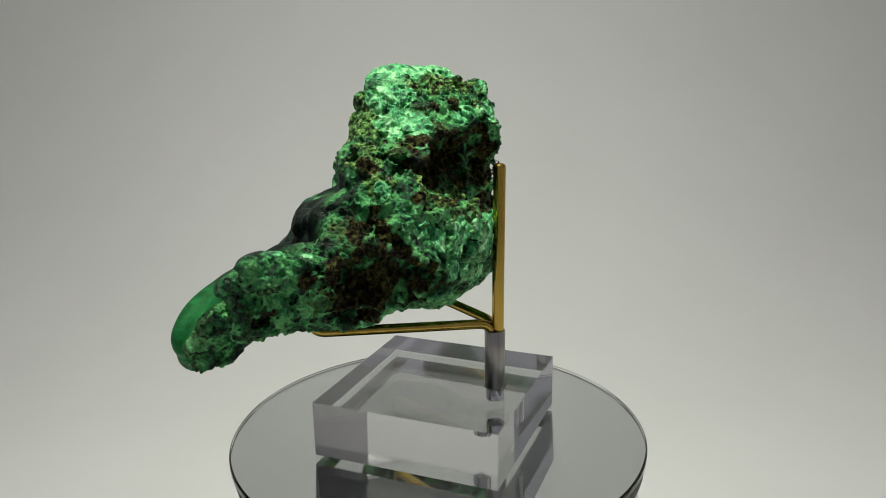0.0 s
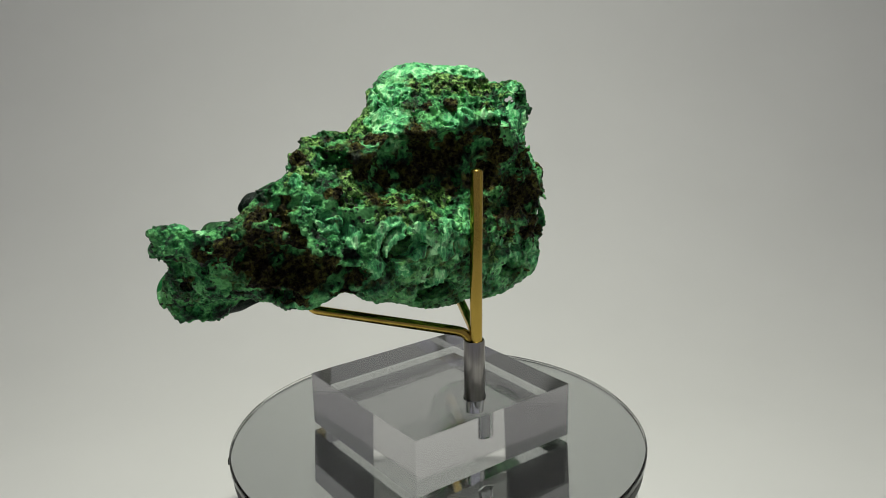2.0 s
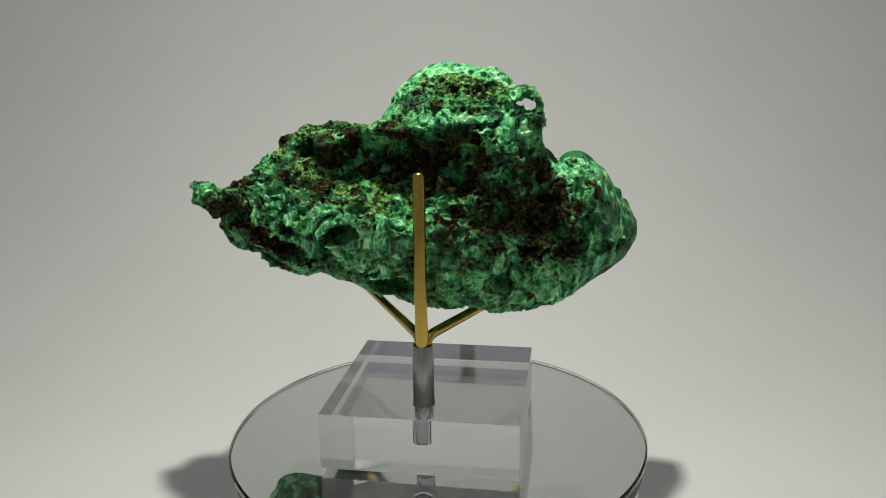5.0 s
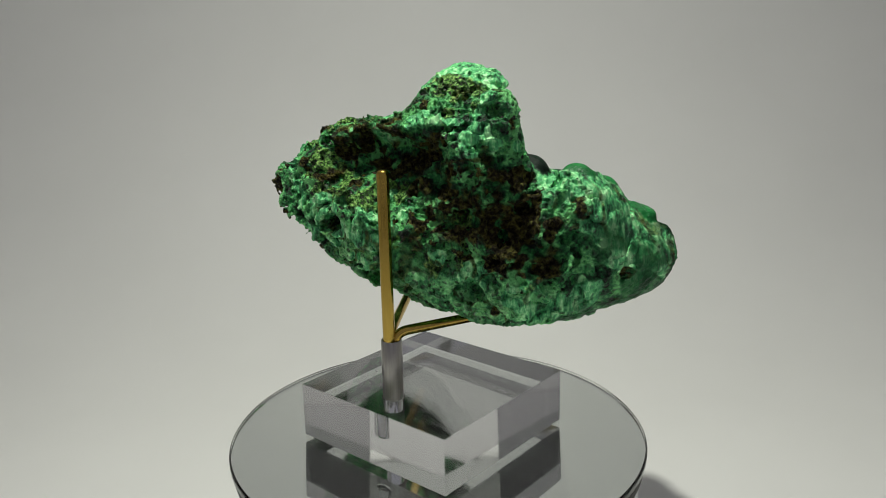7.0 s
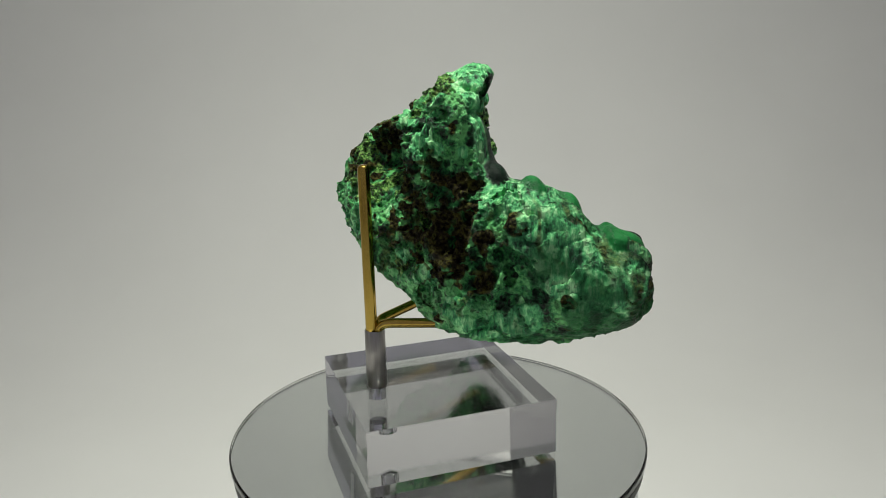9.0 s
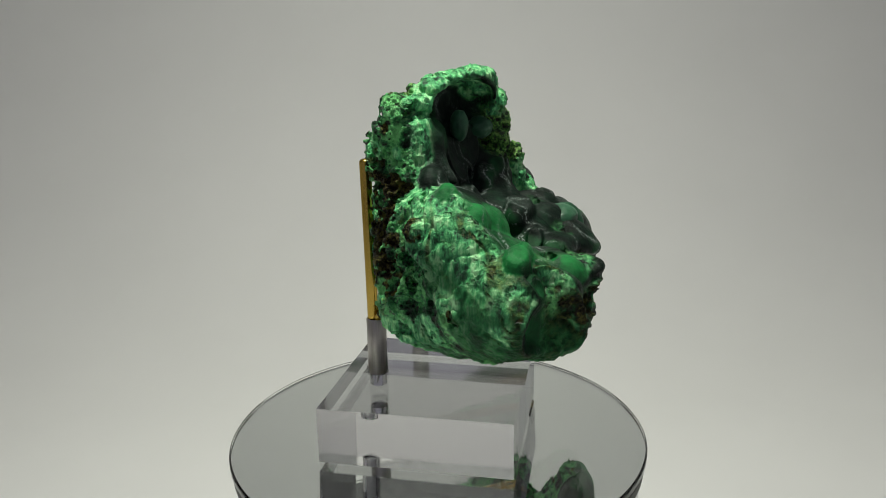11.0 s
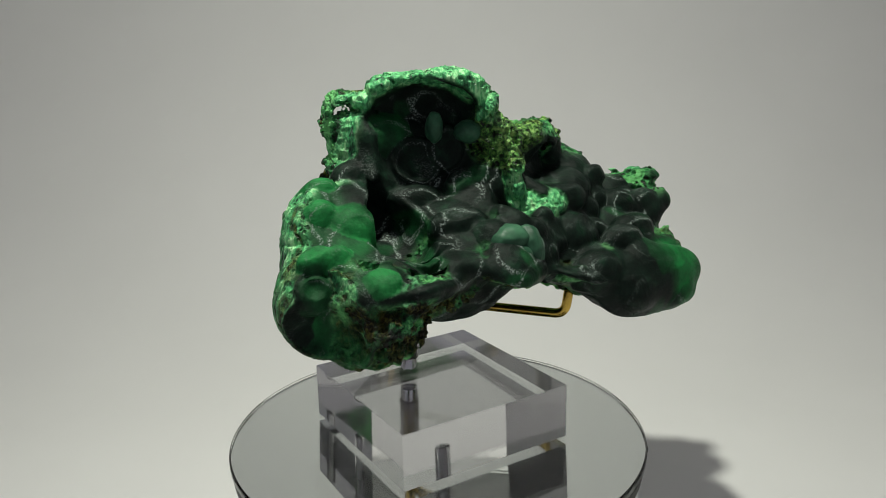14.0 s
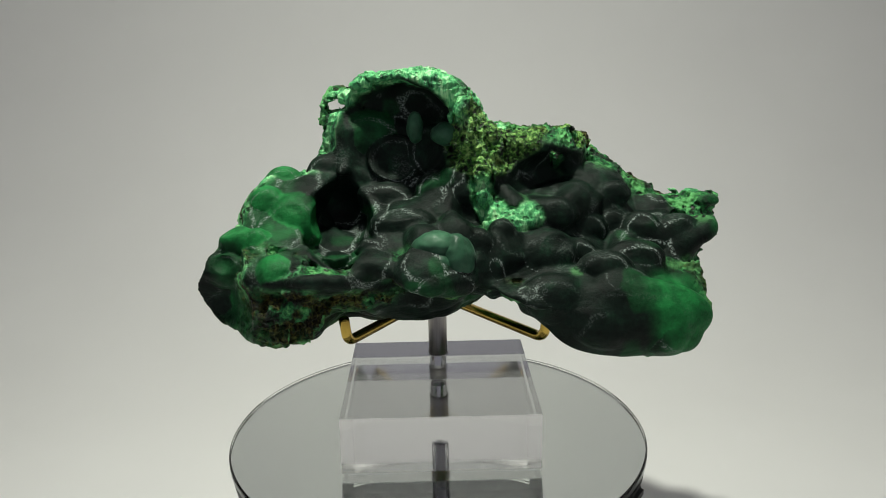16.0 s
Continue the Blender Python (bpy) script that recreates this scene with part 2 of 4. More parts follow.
def display_stand():
    stand = tagged(new("display_stand"), "clear acrylic block with a steel socket and bent brass rods", "stand")
    half, top, low = 0.0307, 0.0186, 0.0003
    cx, cy = -0.0008, -0.0012
    # the block, with a drilled hole for the socket
    bm = bmesh.new()
    hole, depth, count = 0.0029, 0.0075, 32
    ring = lambda z, r: [bm.verts.new((POST[0] + r * math.cos(a), POST[1] + r * math.sin(a), z)) for a in np.linspace(0, 2 * math.pi, count, endpoint=False)]
    corner = lambda z: [bm.verts.new((cx + sx * half, cy + sy * half, z)) for sx, sy in ((1, 1), (-1, 1), (-1, -1), (1, -1))]
    up, down = corner(top), corner(low)
    bm.faces.new(down[::-1])
    for n in range(4):
        bm.faces.new((up[n], up[(n + 1) % 4], down[(n + 1) % 4], down[n]))
    rim, foot = ring(top, hole), ring(depth, hole)
    tip = bm.verts.new((*POST, depth - 0.0012))
    for n in range(count):
        bm.faces.new((rim[n], rim[(n + 1) % count], foot[(n + 1) % count], foot[n]))
        bm.faces.new((foot[n], foot[(n + 1) % count], tip))
    q = count // 4
    for n in range(4):
        arc = [rim[(n * q + q // 2 + m) % count] for m in range(q + 1)]
        bm.faces.new([up[n], up[(n + 1) % 4]] + arc[::-1])
    bmesh.ops.recalc_face_normals(bm, faces=bm.faces)
    outer = [e for e in bm.edges if all(v in up or v in down for v in e.verts)]
    bmesh.ops.bevel(bm, geom=outer, offset=0.00014, segments=2, affect="EDGES")
    bmesh.ops.triangulate(bm, faces=[f for f in bm.faces if len(f.verts) > 4])
    block = part("block", bm, ACRYLIC, stand, "clear polished acrylic block")
    block.visible_shadow = False
    block.data.materials.append(SAWN)
    for f in block.data.polygons:
        f.material_index = int(f.normal.z < -0.9)
    peg = lathe([(0, depth + 0.0002), (0.0024, depth + 0.0002), (0.0026, depth + 0.001), (0.0026, top + 0.0008), (0, top + 0.0008)], 32)
    bmesh.ops.translate(peg, vec=(*POST, 0), verts=peg.verts)
    part("peg", peg, FROSTED, stand, "frosted peg in the drilled hole")
    socket = lathe([(0.0026, top + 0.0195), (0.0031, top + 0.0197), (0.0033, top + 0.0193), (0.0033, top + 0.0006), (0.0031, top + 0.0002), (0.0022, top + 0.0002),
                    (0.0022, top + 0.006), (0.0026, top + 0.006), (0.0026, top + 0.0195)], 40)
    bmesh.ops.translate(socket, vec=(*POST, 0), verts=socket.verts)
    part("socket", socket, STEEL, stand, "brushed steel tube socket")
    # a little hardened glue round the foot of the socket
    glue = lathe([(0.0030, top + 0.0001), (0.0034, top + 0.0001), (0.0036, top + 0.0003), (0.0035, top + 0.0006), (0.0034, top + 0.0007)], 40)
    for v in glue.verts:
        a = math.atan2(v.co.y, v.co.x)
        v.co.z = top + (v.co.z - top) * (0.8 + 0.9 * max(0.0, noise.noise((1.6 * math.cos(a), 1.6 * math.sin(a), 4.0))) * 2)
        v.co.xy *= 1 + 0.10 * noise.noise((2.5 * math.cos(a), 2.5 * math.sin(a), 1.0))
    bmesh.ops.translate(glue, vec=(*POST, 0), verts=glue.verts)
    part("glue_bead", glue, ACRYLIC, stand, "hardened whitish glue bead")
    z = top + 0.0075
    x, y = POST
    part("post", tube([(x, y - 0.0009, z), (x, y - 0.0012, 0.06), (x + 0.0003, y - 0.0015, 0.0905)], 0.0019), BRASS, stand, "straight upright brass rod")
    part("arm", tube(bend([(x - 0.0008, y + 0.0005, z), (x - 0.0008, y + 0.0006, 0.0405), (-0.0318, 0.0272, 0.0423), (-0.0325, 0.0280, 0.0500)], 0.0045), 0.00155), BRASS, stand, "bent brass rod with a turned-up end")
    part("arm", tube(bend([(x + 0.0008, y + 0.0005, z), (x + 0.0008, y + 0.0006, 0.0405), (0.0262, 0.0282, 0.0430), (0.0268, 0.0290, 0.0500)], 0.0045), 0.00155), BRASS, stand, "bent brass rod with a turned-up end")
    return stand


# ---------------------------------------------------------------- the mineral's shape, a field of distances in millimetres
STEP = 0.55
LOW, HIGH = np.array((-98.0, -36.0, 32.0)), np.array((82.0, 66.0, 128.0))
SIZE = np.ceil((HIGH - LOW) / STEP).astype(int)
AXIS = [LOW[i] + STEP * np.arange(SIZE[i]) for i in range(3)]
SOFT = 1.5
mass = np.zeros(SIZE, np.float32)


def turn(ax, ay, az):
    (cx, cy, cz), (sx, sy, sz) = np.cos(np.radians((ax, ay, az))), np.sin(np.radians((ax, ay, az)))
    return np.array([[cy * cz, sx * sy * cz - cx * sz, cx * sy * cz + sx * sz],
                     [cy * sz, sx * sy * sz + cx * cz, cx * sy * sz - sx * cz], [-sy, sx * cy, cx * cy]])


def oval(centre, radii, angles, margin):
    """The distance to an ellipsoid in the box of the grid that it reaches."""
    centre, radii, m = np.array(centre, float), np.array(radii, float), turn(*angles)
    reach = np.sqrt(((m * radii) ** 2).sum(1)) + margin
    a = np.clip(((centre - reach - LOW) / STEP).astype(int), 0, SIZE)
    b = np.clip(((centre + reach - LOW) / STEP).astype(int) + 2, 0, SIZE)
    box = tuple(slice(i, j) for i, j in zip(a, b))
    q = [AXIS[i][box[i]] - centre[i] for i in range(3)]
    q = [q[0].reshape(-1, 1, 1), q[1].reshape(1, -1, 1), q[2].reshape(1, 1, -1)]
    k0 = k1 = 0
    for i in range(3):
        u = (q[0] * m[0, i] + q[1] * m[1, i] + q[2] * m[2, i]).astype(np.float32)
        k0, k1 = k0 + (u / radii[i]) ** 2, k1 + (u / radii[i] ** 2) ** 2
    k0, k1 = np.sqrt(k0) + 1e-6, np.sqrt(k1) + 1e-6
    return box, k0 * (k0 - 1) / k1


def blob(x, y, z, rx, ry, rz, ax=0, ay=0, az=0):
    box, d = oval((x, y, z), (rx, ry, rz), (ax, ay, az), 8)
    mass[box] += np.exp(-np.maximum(d, -40) / SOFT)


def hollow(field, seen, x, y, z, rx, ry, rz, ax=0, ay=0, az=0, soft=2.0):
    """Takes an oval hollow out of the field, and keeps in seen how far each place is from the nearest of them."""
    box, d = oval((x, y, z), (rx, ry, rz), (ax, ay, az), 8)
    f = field[box]
    h = np.clip(0.5 + 0.5 * (f + d) / soft, 0, 1)
    field[box] = f * h - d * (1 - h) + soft * h * (1 - h)
    seen[box] = np.minimum(seen[box], d)


def lattice(points, scale, seed):
    """Smooth noise from -1 to 1 at points in millimetres."""
    table = np.random.RandomState(seed).uniform(-1, 1, (32, 32, 32)).astype(np.float32)
    q = points / scale
    i = np.floor(q).astype(int)
    f = q - i
    f = f * f * (3 - 2 * f)
    i &= 31
    j = (i + 1) & 31
    x, y, z = f.T
    pick = lambda a, b, c: table[a[:, 0], b[:, 1], c[:, 2]]
    low = (pick(i, i, i) * (1 - x) + pick(j, i, i) * x) * (1 - y) + (pick(i, j, i) * (1 - x) + pick(j, j, i) * x) * y
    top = (pick(i, i, j) * (1 - x) + pick(j, i, j) * x) * (1 - y) + (pick(i, j, j) * (1 - x) + pick(j, j, j) * x) * y
    return low * (1 - z) + top * z


def cells(points, scale, seed):
    """The distance to the nearest of scattered centres, about 0 to 1."""
    table = np.random.RandomState(seed).uniform(0, 1, (16, 16, 16, 3)).astype(np.float32)
    q = (points / scale).astype(np.float32)
    i = np.floor(q).astype(int)
    best = np.full(len(q), 9.0, np.float32)
    for dx in (-1, 0, 1):
        for dy in (-1, 0, 1):
            for dz in (-1, 0, 1):
                j = i + (dx, dy, dz)
                c = j + table[j[:, 0] & 15, j[:, 1] & 15, j[:, 2] & 15]
                best = np.minimum(best, ((c - q) ** 2).sum(1))
    return np.sqrt(best)


def ramp(a, low, high):
    u = np.clip((a - low) / (high - low), 0, 1)
    return u * u * (3 - 2 * u)


# where the minerals lie: silky pale fibres, brown matrix, mossy crust
patches = {"silk": [], "brown": [], "moss": []}


def spot(kind, x, y, z, r):
    patches[kind].append((x, y, z, r))


def spread(kind, points, wobble):
    """How much of a mineral there is at points, 0 to 1; wobble frays the edges."""
    most = np.full(len(points), -9.0, np.float32)
    q = points.astype(np.float32)
    for x, y, z, r in patches[kind]:
        near = np.flatnonzero(np.abs(q[:, 0] - x) < 1.9 * r)
        d = np.sqrt(((q[near] - np.array((x, y, z), np.float32)) ** 2).sum(1)) / r
        most[near] = np.maximum(most[near], 1.12 - d)
    return ramp(most + wobble, -0.08, 0.12)


spot("silk", -11, 7, 111, 5.3)
spot("silk", -17, -1, 104, 3.8)
spot("silk", -21, -8, 102, 2.3)
spot("silk", -26, -7, 101, 2.3)
spot("silk", 0, -10, 105, 2.7)
spot("silk", 5, -10, 106, 2.7)
spot("silk", 12, -13, 106, 2.6)
spot("silk", 18, -12, 105, 3.0)
spot("silk", 24, -13, 103, 3.7)
spot("silk", 27, -13, 97, 2.7)
spot("silk", -50, -15, 88, 2.6)
spot("silk", -47, -15, 82, 3.0)
spot("silk", -41, -18, 78, 3.3)
spot("silk", -30, -21, 74, 4.9)
spot("silk", -20, -22, 72, 5.6)
spot("silk", -10, -22, 70, 4.6)
spot("silk", -1, -21, 74, 3.3)
spot("silk", -15, -19, 60, 4.0)
spot("silk", -26, -20, 65, 2.6)
spot("silk", 42, 5, 90, 3.3)
spot("silk", 50, 7, 86, 4.1)
spot("silk", 53, 9, 78, 4.1)
spot("silk", 25, -11, 60, 4.6)
spot("silk", 38, -8, 56, 4.3)
spot("silk", 14, -15, 66, 3.1)
spot("silk", -7, -20, 77, 2.3)
spot("silk", -26, -23, 85, 1.9)
spot("silk", -0, -10, 85, 1.7)
spot("silk", 58, 15, 65, 3.5)
spot("silk", -30, -21, 78, 4.2)
spot("silk", -6, -21, 69, 4.1)
spot("silk", 43, 9, 92, 4.3)
spot("silk", 56, 11, 75, 4.3)
spot("silk", 60, 17, 68, 4.7)
spot("silk", 62, 26, 70, 3.4)
spot("silk", 28, -7, 58, 3.7)
spot("silk", 25, -11, 64, 3.0)
spot("silk", 44, 3, 52, 4.0)
spot("silk", 52, 10, 56, 4.4)
spot("silk", 11, -16, 102, 2.3)
spot("silk", 16, -14, 105, 2.9)
spot("silk", 24, -8, 108, 2.2)
spot("silk", 1, -15, 78, 2.4)
spot("silk", 42, -0, 86, 2.3)
spot("silk", 28, -7, 113, 2.4)
spot("silk", 18, 7, 117, 2.6)
spot("silk", 27, -12, 104, 3.1)
spot("silk", 31, -9, 99, 2.8)
spot("silk", 36, -3, 99, 3.1)
spot("silk", 51, 11, 89, 3.3)
spot("silk", 51, 8, 77, 3.0)
spot("silk", 57, 14, 75, 4.5)
spot("silk", 61, 19, 65, 5.1)
spot("silk", 65, 31, 61, 3.9)
spot("silk", 42, 2, 88, 2.1)
spot("silk", 40, -2, 50, 3.5)
spot("silk", 50, 8, 53, 3.7)
spot("silk", -9, -9, 80, 2.5)
spot("silk", -11, -24, 77, 2.8)
spot("silk", -15, 7, 108, 4.0)
spot("silk", -28, 1, 102, 2.8)
spot("silk", -13, 14, 112, 2.3)
spot("silk", -48, 4, 95, 1.8)
spot("silk", -46, -14, 91, 2.0)
spot("silk", -44, -17, 82, 2.6)
spot("silk", -21, -23, 77, 2.6)
spot("silk", -76, 0, 82, 2.6)
spot("silk", -79, 7, 81, 2.6)
spot("silk", -49, 1, 55, 2.4)
spot("silk", -35, -20, 68, 2.8)
spot("silk", -51, -8, 93, 2.0)
spot("silk", 33, -2, 91, 2.8)
spot("silk", 54, 13, 84, 3.4)
spot("silk", 56, 21, 82, 3.6)
spot("silk", 58, 26, 76, 3.6)
spot("silk", 62, 33, 71, 3.2)
spot("silk", 58, 19, 75, 4.2)
spot("silk", 65, 28, 61, 3.5)
spot("silk", 48, 7, 88, 2.3)
spot("silk", 9, 15, 119, 2.3)
spot("silk", 30, 1, 112, 2.1)
spot("silk", -6, 19, 106, 2.1)
spot("brown", -3, -2, 108, 3.1)
spot("brown", -12, -5, 102, 4.7)
spot("brown", -4, -0, 98, 5.2)
spot("brown", -12, -1, 91, 5.2)
spot("brown", -1, -1, 91, 5.3)
spot("brown", 7, -8, 100, 4.1)
spot("brown", 13, -16, 102, 4.3)
spot("brown", 17, -11, 94, 4.1)
spot("brown", 9, -3, 91, 4.5)
spot("brown", -20, -4, 90, 4.1)
spot("brown", -27, -12, 90, 2.7)
spot("brown", 26, -14, 90, 4.0)
spot("brown", 33, 0, 80, 4.3)
spot("brown", 34, -5, 72, 4.3)
spot("brown", 9, -13, 77, 3.1)
spot("brown", 22, -12, 67, 2.4)
spot("brown", -44, -14, 89, 3.0)
spot("brown", -47, -1, 97, 2.4)
spot("brown", -32, -8, 99, 2.3)
spot("brown", -59, 2, 65, 7.8)
spot("brown", -50, 0, 61, 6.0)
spot("brown", -64, -1, 74, 3.8)
spot("brown", 18, -13, 108, 1.5)
spot("brown", 14, -10, 108, 1.3)
spot("brown", 44, 0, 73, 2.5)
spot("brown", 24, -12, 54, 2.5)
spot("brown", 39, -7, 63, 2.5)
spot("brown", 2, -20, 76, 2.0)
spot("brown", -32, -7, 95, 3.7)
spot("brown", -23, -6, 90, 4.0)
spot("brown", 1, -9, 85, 3.4)
spot("brown", -6, 1, 92, 4.6)
spot("brown", 8, -15, 76, 3.0)
spot("brown", 27, -8, 77, 4.3)
spot("brown", 33, -1, 75, 5.3)
spot("brown", 32, -9, 67, 4.6)
spot("brown", 35, -3, 90, 3.9)
spot("brown", 39, -3, 84, 3.2)
spot("brown", 2, -6, 110, 2.7)
spot("brown", 18, -9, 110, 1.4)
spot("brown", 15, -14, 74, 2.6)
spot("brown", 50, 5, 82, 2.3)
spot("brown", 33, -9, 61, 1.6)
spot("brown", 38, -6, 67, 3.3)
spot("brown", -26, -3, 96, 4.5)
spot("brown", -10, -4, 87, 3.3)
spot("brown", 21, -16, 89, 2.9)
spot("brown", -20, -14, 85, 2.6)
spot("brown", 39, -4, 81, 4.0)
spot("brown", 45, -1, 77, 3.3)
spot("brown", 6, -16, 77, 2.7)
spot("brown", 33, -6, 105, 2.1)
spot("brown", 50, 7, 82, 2.4)
spot("brown", 53, 6, 72, 1.8)
spot("brown", 59, 17, 62, 2.7)
spot("brown", 40, -0, 63, 2.5)
spot("brown", 31, -9, 51, 2.6)
spot("brown", 14, -16, 70, 2.3)
spot("brown", 47, 1, 60, 2.2)
spot("brown", -23, -6, 102, 4.1)
spot("brown", 5, -5, 94, 4.6)
spot("brown", 18, -9, 99, 4.8)
spot("brown", 15, -8, 85, 4.8)
spot("brown", -24, -19, 86, 2.5)
spot("brown", -58, -8, 85, 4.2)
spot("brown", -64, -9, 79, 4.6)
spot("brown", -39, -5, 69, 4.6)
spot("brown", -72, -5, 75, 4.5)
spot("brown", -77, -1, 75, 3.4)
spot("brown", -80, 13, 69, 4.0)
spot("brown", -63, -6, 82, 4.5)
spot("brown", -59, -15, 78, 5.9)
spot("brown", -51, -18, 72, 4.2)
spot("brown", -65, -1, 70, 3.7)
spot("moss", 6, 0, 116, 5.2)
spot("moss", 15, -4, 114, 4.4)
spot("moss", -3, 5, 114, 2.4)
spot("moss", 22, -9, 110, 2.3)
spot("moss", -21, -23, 84, 3.9)
spot("moss", -13, -16, 83, 4.7)
spot("moss", -5, -9, 82, 3.1)
spot("moss", -26, -20, 80, 2.9)
spot("moss", -32, -20, 82, 3.2)
spot("moss", -36, -13, 90, 3.0)
spot("moss", -39, 2, 102, 3.8)
spot("moss", -30, -4, 102, 2.4)
spot("moss", -29, -7, 94, 2.7)
spot("moss", -35, -18, 87, 2.6)
spot("moss", 14, -8, 81, 2.8)
spot("moss", 19, -7, 75, 3.1)
spot("moss", 21, -6, 82, 2.4)
spot("moss", -21, -12, 86, 2.3)
spot("moss", -27, -13, 87, 4.3)
spot("moss", -14, -21, 82, 3.8)
spot("moss", -12, -10, 84, 3.2)
spot("moss", -52, -6, 95, 3.4)
spot("moss", -30, -21, 83, 2.5)
spot("moss", 14, -0, 117, 4.3)
spot("moss", 21, -4, 114, 2.6)
spot("moss", 13, -10, 80, 2.3)
spot("moss", 21, -11, 70, 2.3)
spot("moss", -1, -20, 71, 2.7)
spot("moss", 13, -16, 64, 3.7)
spot("moss", 44, 3, 61, 3.0)
spot("moss", 19, 1, 117, 2.9)
spot("moss", -38, -13, 92, 4.3)
spot("moss", -15, -7, 86, 2.9)
spot("moss", -38, -6, 101, 3.5)
spot("moss", 22, -12, 65, 2.9)
spot("moss", 0, -17, 69, 2.8)
spot("moss", 41, -6, 59, 2.2)
spot("moss", -4, 10, 118, 4.4)
spot("moss", 14, -11, 108, 3.6)
spot("moss", -19, 14, 103, 3.3)
spot("moss", -46, 4, 99, 3.2)
spot("moss", -45, -2, 98, 2.9)
spot("moss", -48, -8, 94, 2.9)
spot("moss", -39, -17, 87, 2.7)
spot("moss", -28, -22, 83, 2.5)
spot("moss", -12, 17, 110, 3.0)
spot("moss", -11, 21, 103, 2.9)
spot("moss", -27, 10, 102, 3.1)
spot("moss", -26, 17, 97, 2.7)
spot("moss", -19, 28, 82, 1.7)
spot("moss", -13, 23, 91, 2.3)
spot("moss", 21, 1, 116, 1.3)
spot("moss", -17, 18, 102, 2.6)
spot("moss", -24, 17, 98, 2.6)
spot("moss", -31, 11, 102, 3.0)

# the body, lobe by lobe
blob(-34, 0.4, 86.3, 10.4, 18.4, 24.5, 108, -30, -63)
blob(14.8, 3.2, 86.6, 15.1, 24.9, 21.1, -60, -24, 72)
blob(-8.2, -2.6, 91.7, 13.8, 13.7, 40, 161, 72, -8)
blob(-0.5, 5.9, 77.6, 21.1, 29.7, 29.9, 51, 24, -112)
blob(-32, 18.5, 70.5, 16.7, 11.2, 25.4, -133, 96, 77)
blob(-55.9, 7, 70.5, 11.4, 16.8, 30.2, -48, 54, -98)
blob(-68.7, 8.6, 73.3, 7.1, 15.6, 19.9, -90, -64, 57)
blob(-10.5, 18.6, 75.5, 13.2, 15.6, 30.8, 159, -66, 99)
blob(38.5, 20.6, 59.1, 17.2, 14.5, 30, -105, -94, 5)
blob(-43, -0.3, 72, 10.9, 20.1, 23.3, -164, -64, -1)
blob(-28.2, -6.8, 78.4, 14.1, 23.7, 21.1, 61, 20, 99)
blob(40.6, 15.5, 72.8, 12.8, 20.6, 19.7, -63, 22, -47)
blob(-37.2, 2.5, 79.8, 20, 11.5, 23.8, 103, 178, -85)
blob(-17, -0.2, 75.1, 26.9, 22.7, 25.6, 61, -66, -98)
blob(-66.3, 37.4, 54, 7.5, 10.7, 17.8, -49, -41, 103)
blob(33.4, 27.2, 59.7, 7.4, 22.4, 29.1, 11, 69, 96)
blob(-9.4, -9, 83.9, 11, 15.4, 27.4, -36, 41, -58)
blob(19.9, 1.1, 53.7, 12.2, 14.1, 22.7, 80, 76, -98)
blob(-24.1, 30.3, 62, 5.1, 17.6, 24.1, -157, 75, -17)
blob(27.3, 7.6, 70.7, 22.6, 28, 18.4, 117, -49, -14)
blob(45.6, 23, 68.7, 9.8, 13.7, 25.5, -97, -84, 157)
blob(-9, -7.4, 61.7, 12.3, 11.2, 25.3, 88, -22, 92)
blob(-46.5, 6.5, 66.9, 19, 13.6, 16.8, -21, 164, -83)
blob(43.6, 40.1, 60.4, 12.2, 14.8, 15.3, 35, -5, 79)
blob(-12, 13.4, 63, 12.1, 22.1, 28, -134, -69, -123)
blob(8.4, -5.3, 74.7, 10.7, 37.8, 23.3, -161, 17, 114)
blob(25.3, 20.5, 72.7, 14.9, 24.6, 32.6, 84, -59, 88)
blob(-34.3, 21.2, 60.9, 11.2, 17.6, 25.6, 55, 56, -6)
blob(-48.7, 24.8, 61.6, 18.5, 27.4, 11, 171, 20, 58)
blob(-11.2, 10.9, 95.7, 10.7, 13.1, 21.6, 149, -27, -131)
blob(5.2, -0.1, 98.7, 11.5, 18.8, 21, 106, -133, 42)
blob(3.2, 4.3, 57.6, 15.3, 17.8, 23.5, -82, -100, 93)
blob(17.8, 1.5, 106.8, 9.1, 11, 19.2, 124, 45, 74)
blob(48.4, 22.5, 60.2, 12, 15, 25.3, 93, 40, -34)
blob(4.7, 17, 67.1, 20.4, 20.6, 22, 53, -141, -7)
blob(-0.4, 6.7, 108.5, 8.5, 16.2, 17.3, -174, -47, -117)
blob(2.8, 34.4, 72.4, 7.1, 14.1, 20, 21, 69, -80)
blob(16.8, 17.7, 62.6, 16.1, 15.9, 28.4, -69, -15, -9)
blob(-46.7, 40.2, 56.7, 8.5, 13.2, 16.6, -86, -32, 106)
blob(-49.1, -1.3, 72.5, 8.2, 12.8, 22, 132, -136, -83)
blob(-62, 40, 48.5, 13, 7, 8)
blob(-83, 9.5, 80, 5, 4, 3, 0, 15, 0)
# the corner with the small eye
blob(29, -4, 109, 6.3, 6, 7)
blob(30, -2, 102, 4, 6, 6)
body = -SOFT * np.log(mass + 1e-9).astype(np.float32)
body = np.minimum(body, 9.0)
front, back = np.full(SIZE, 9.0, np.float32), np.full(SIZE, 9.0, np.float32)
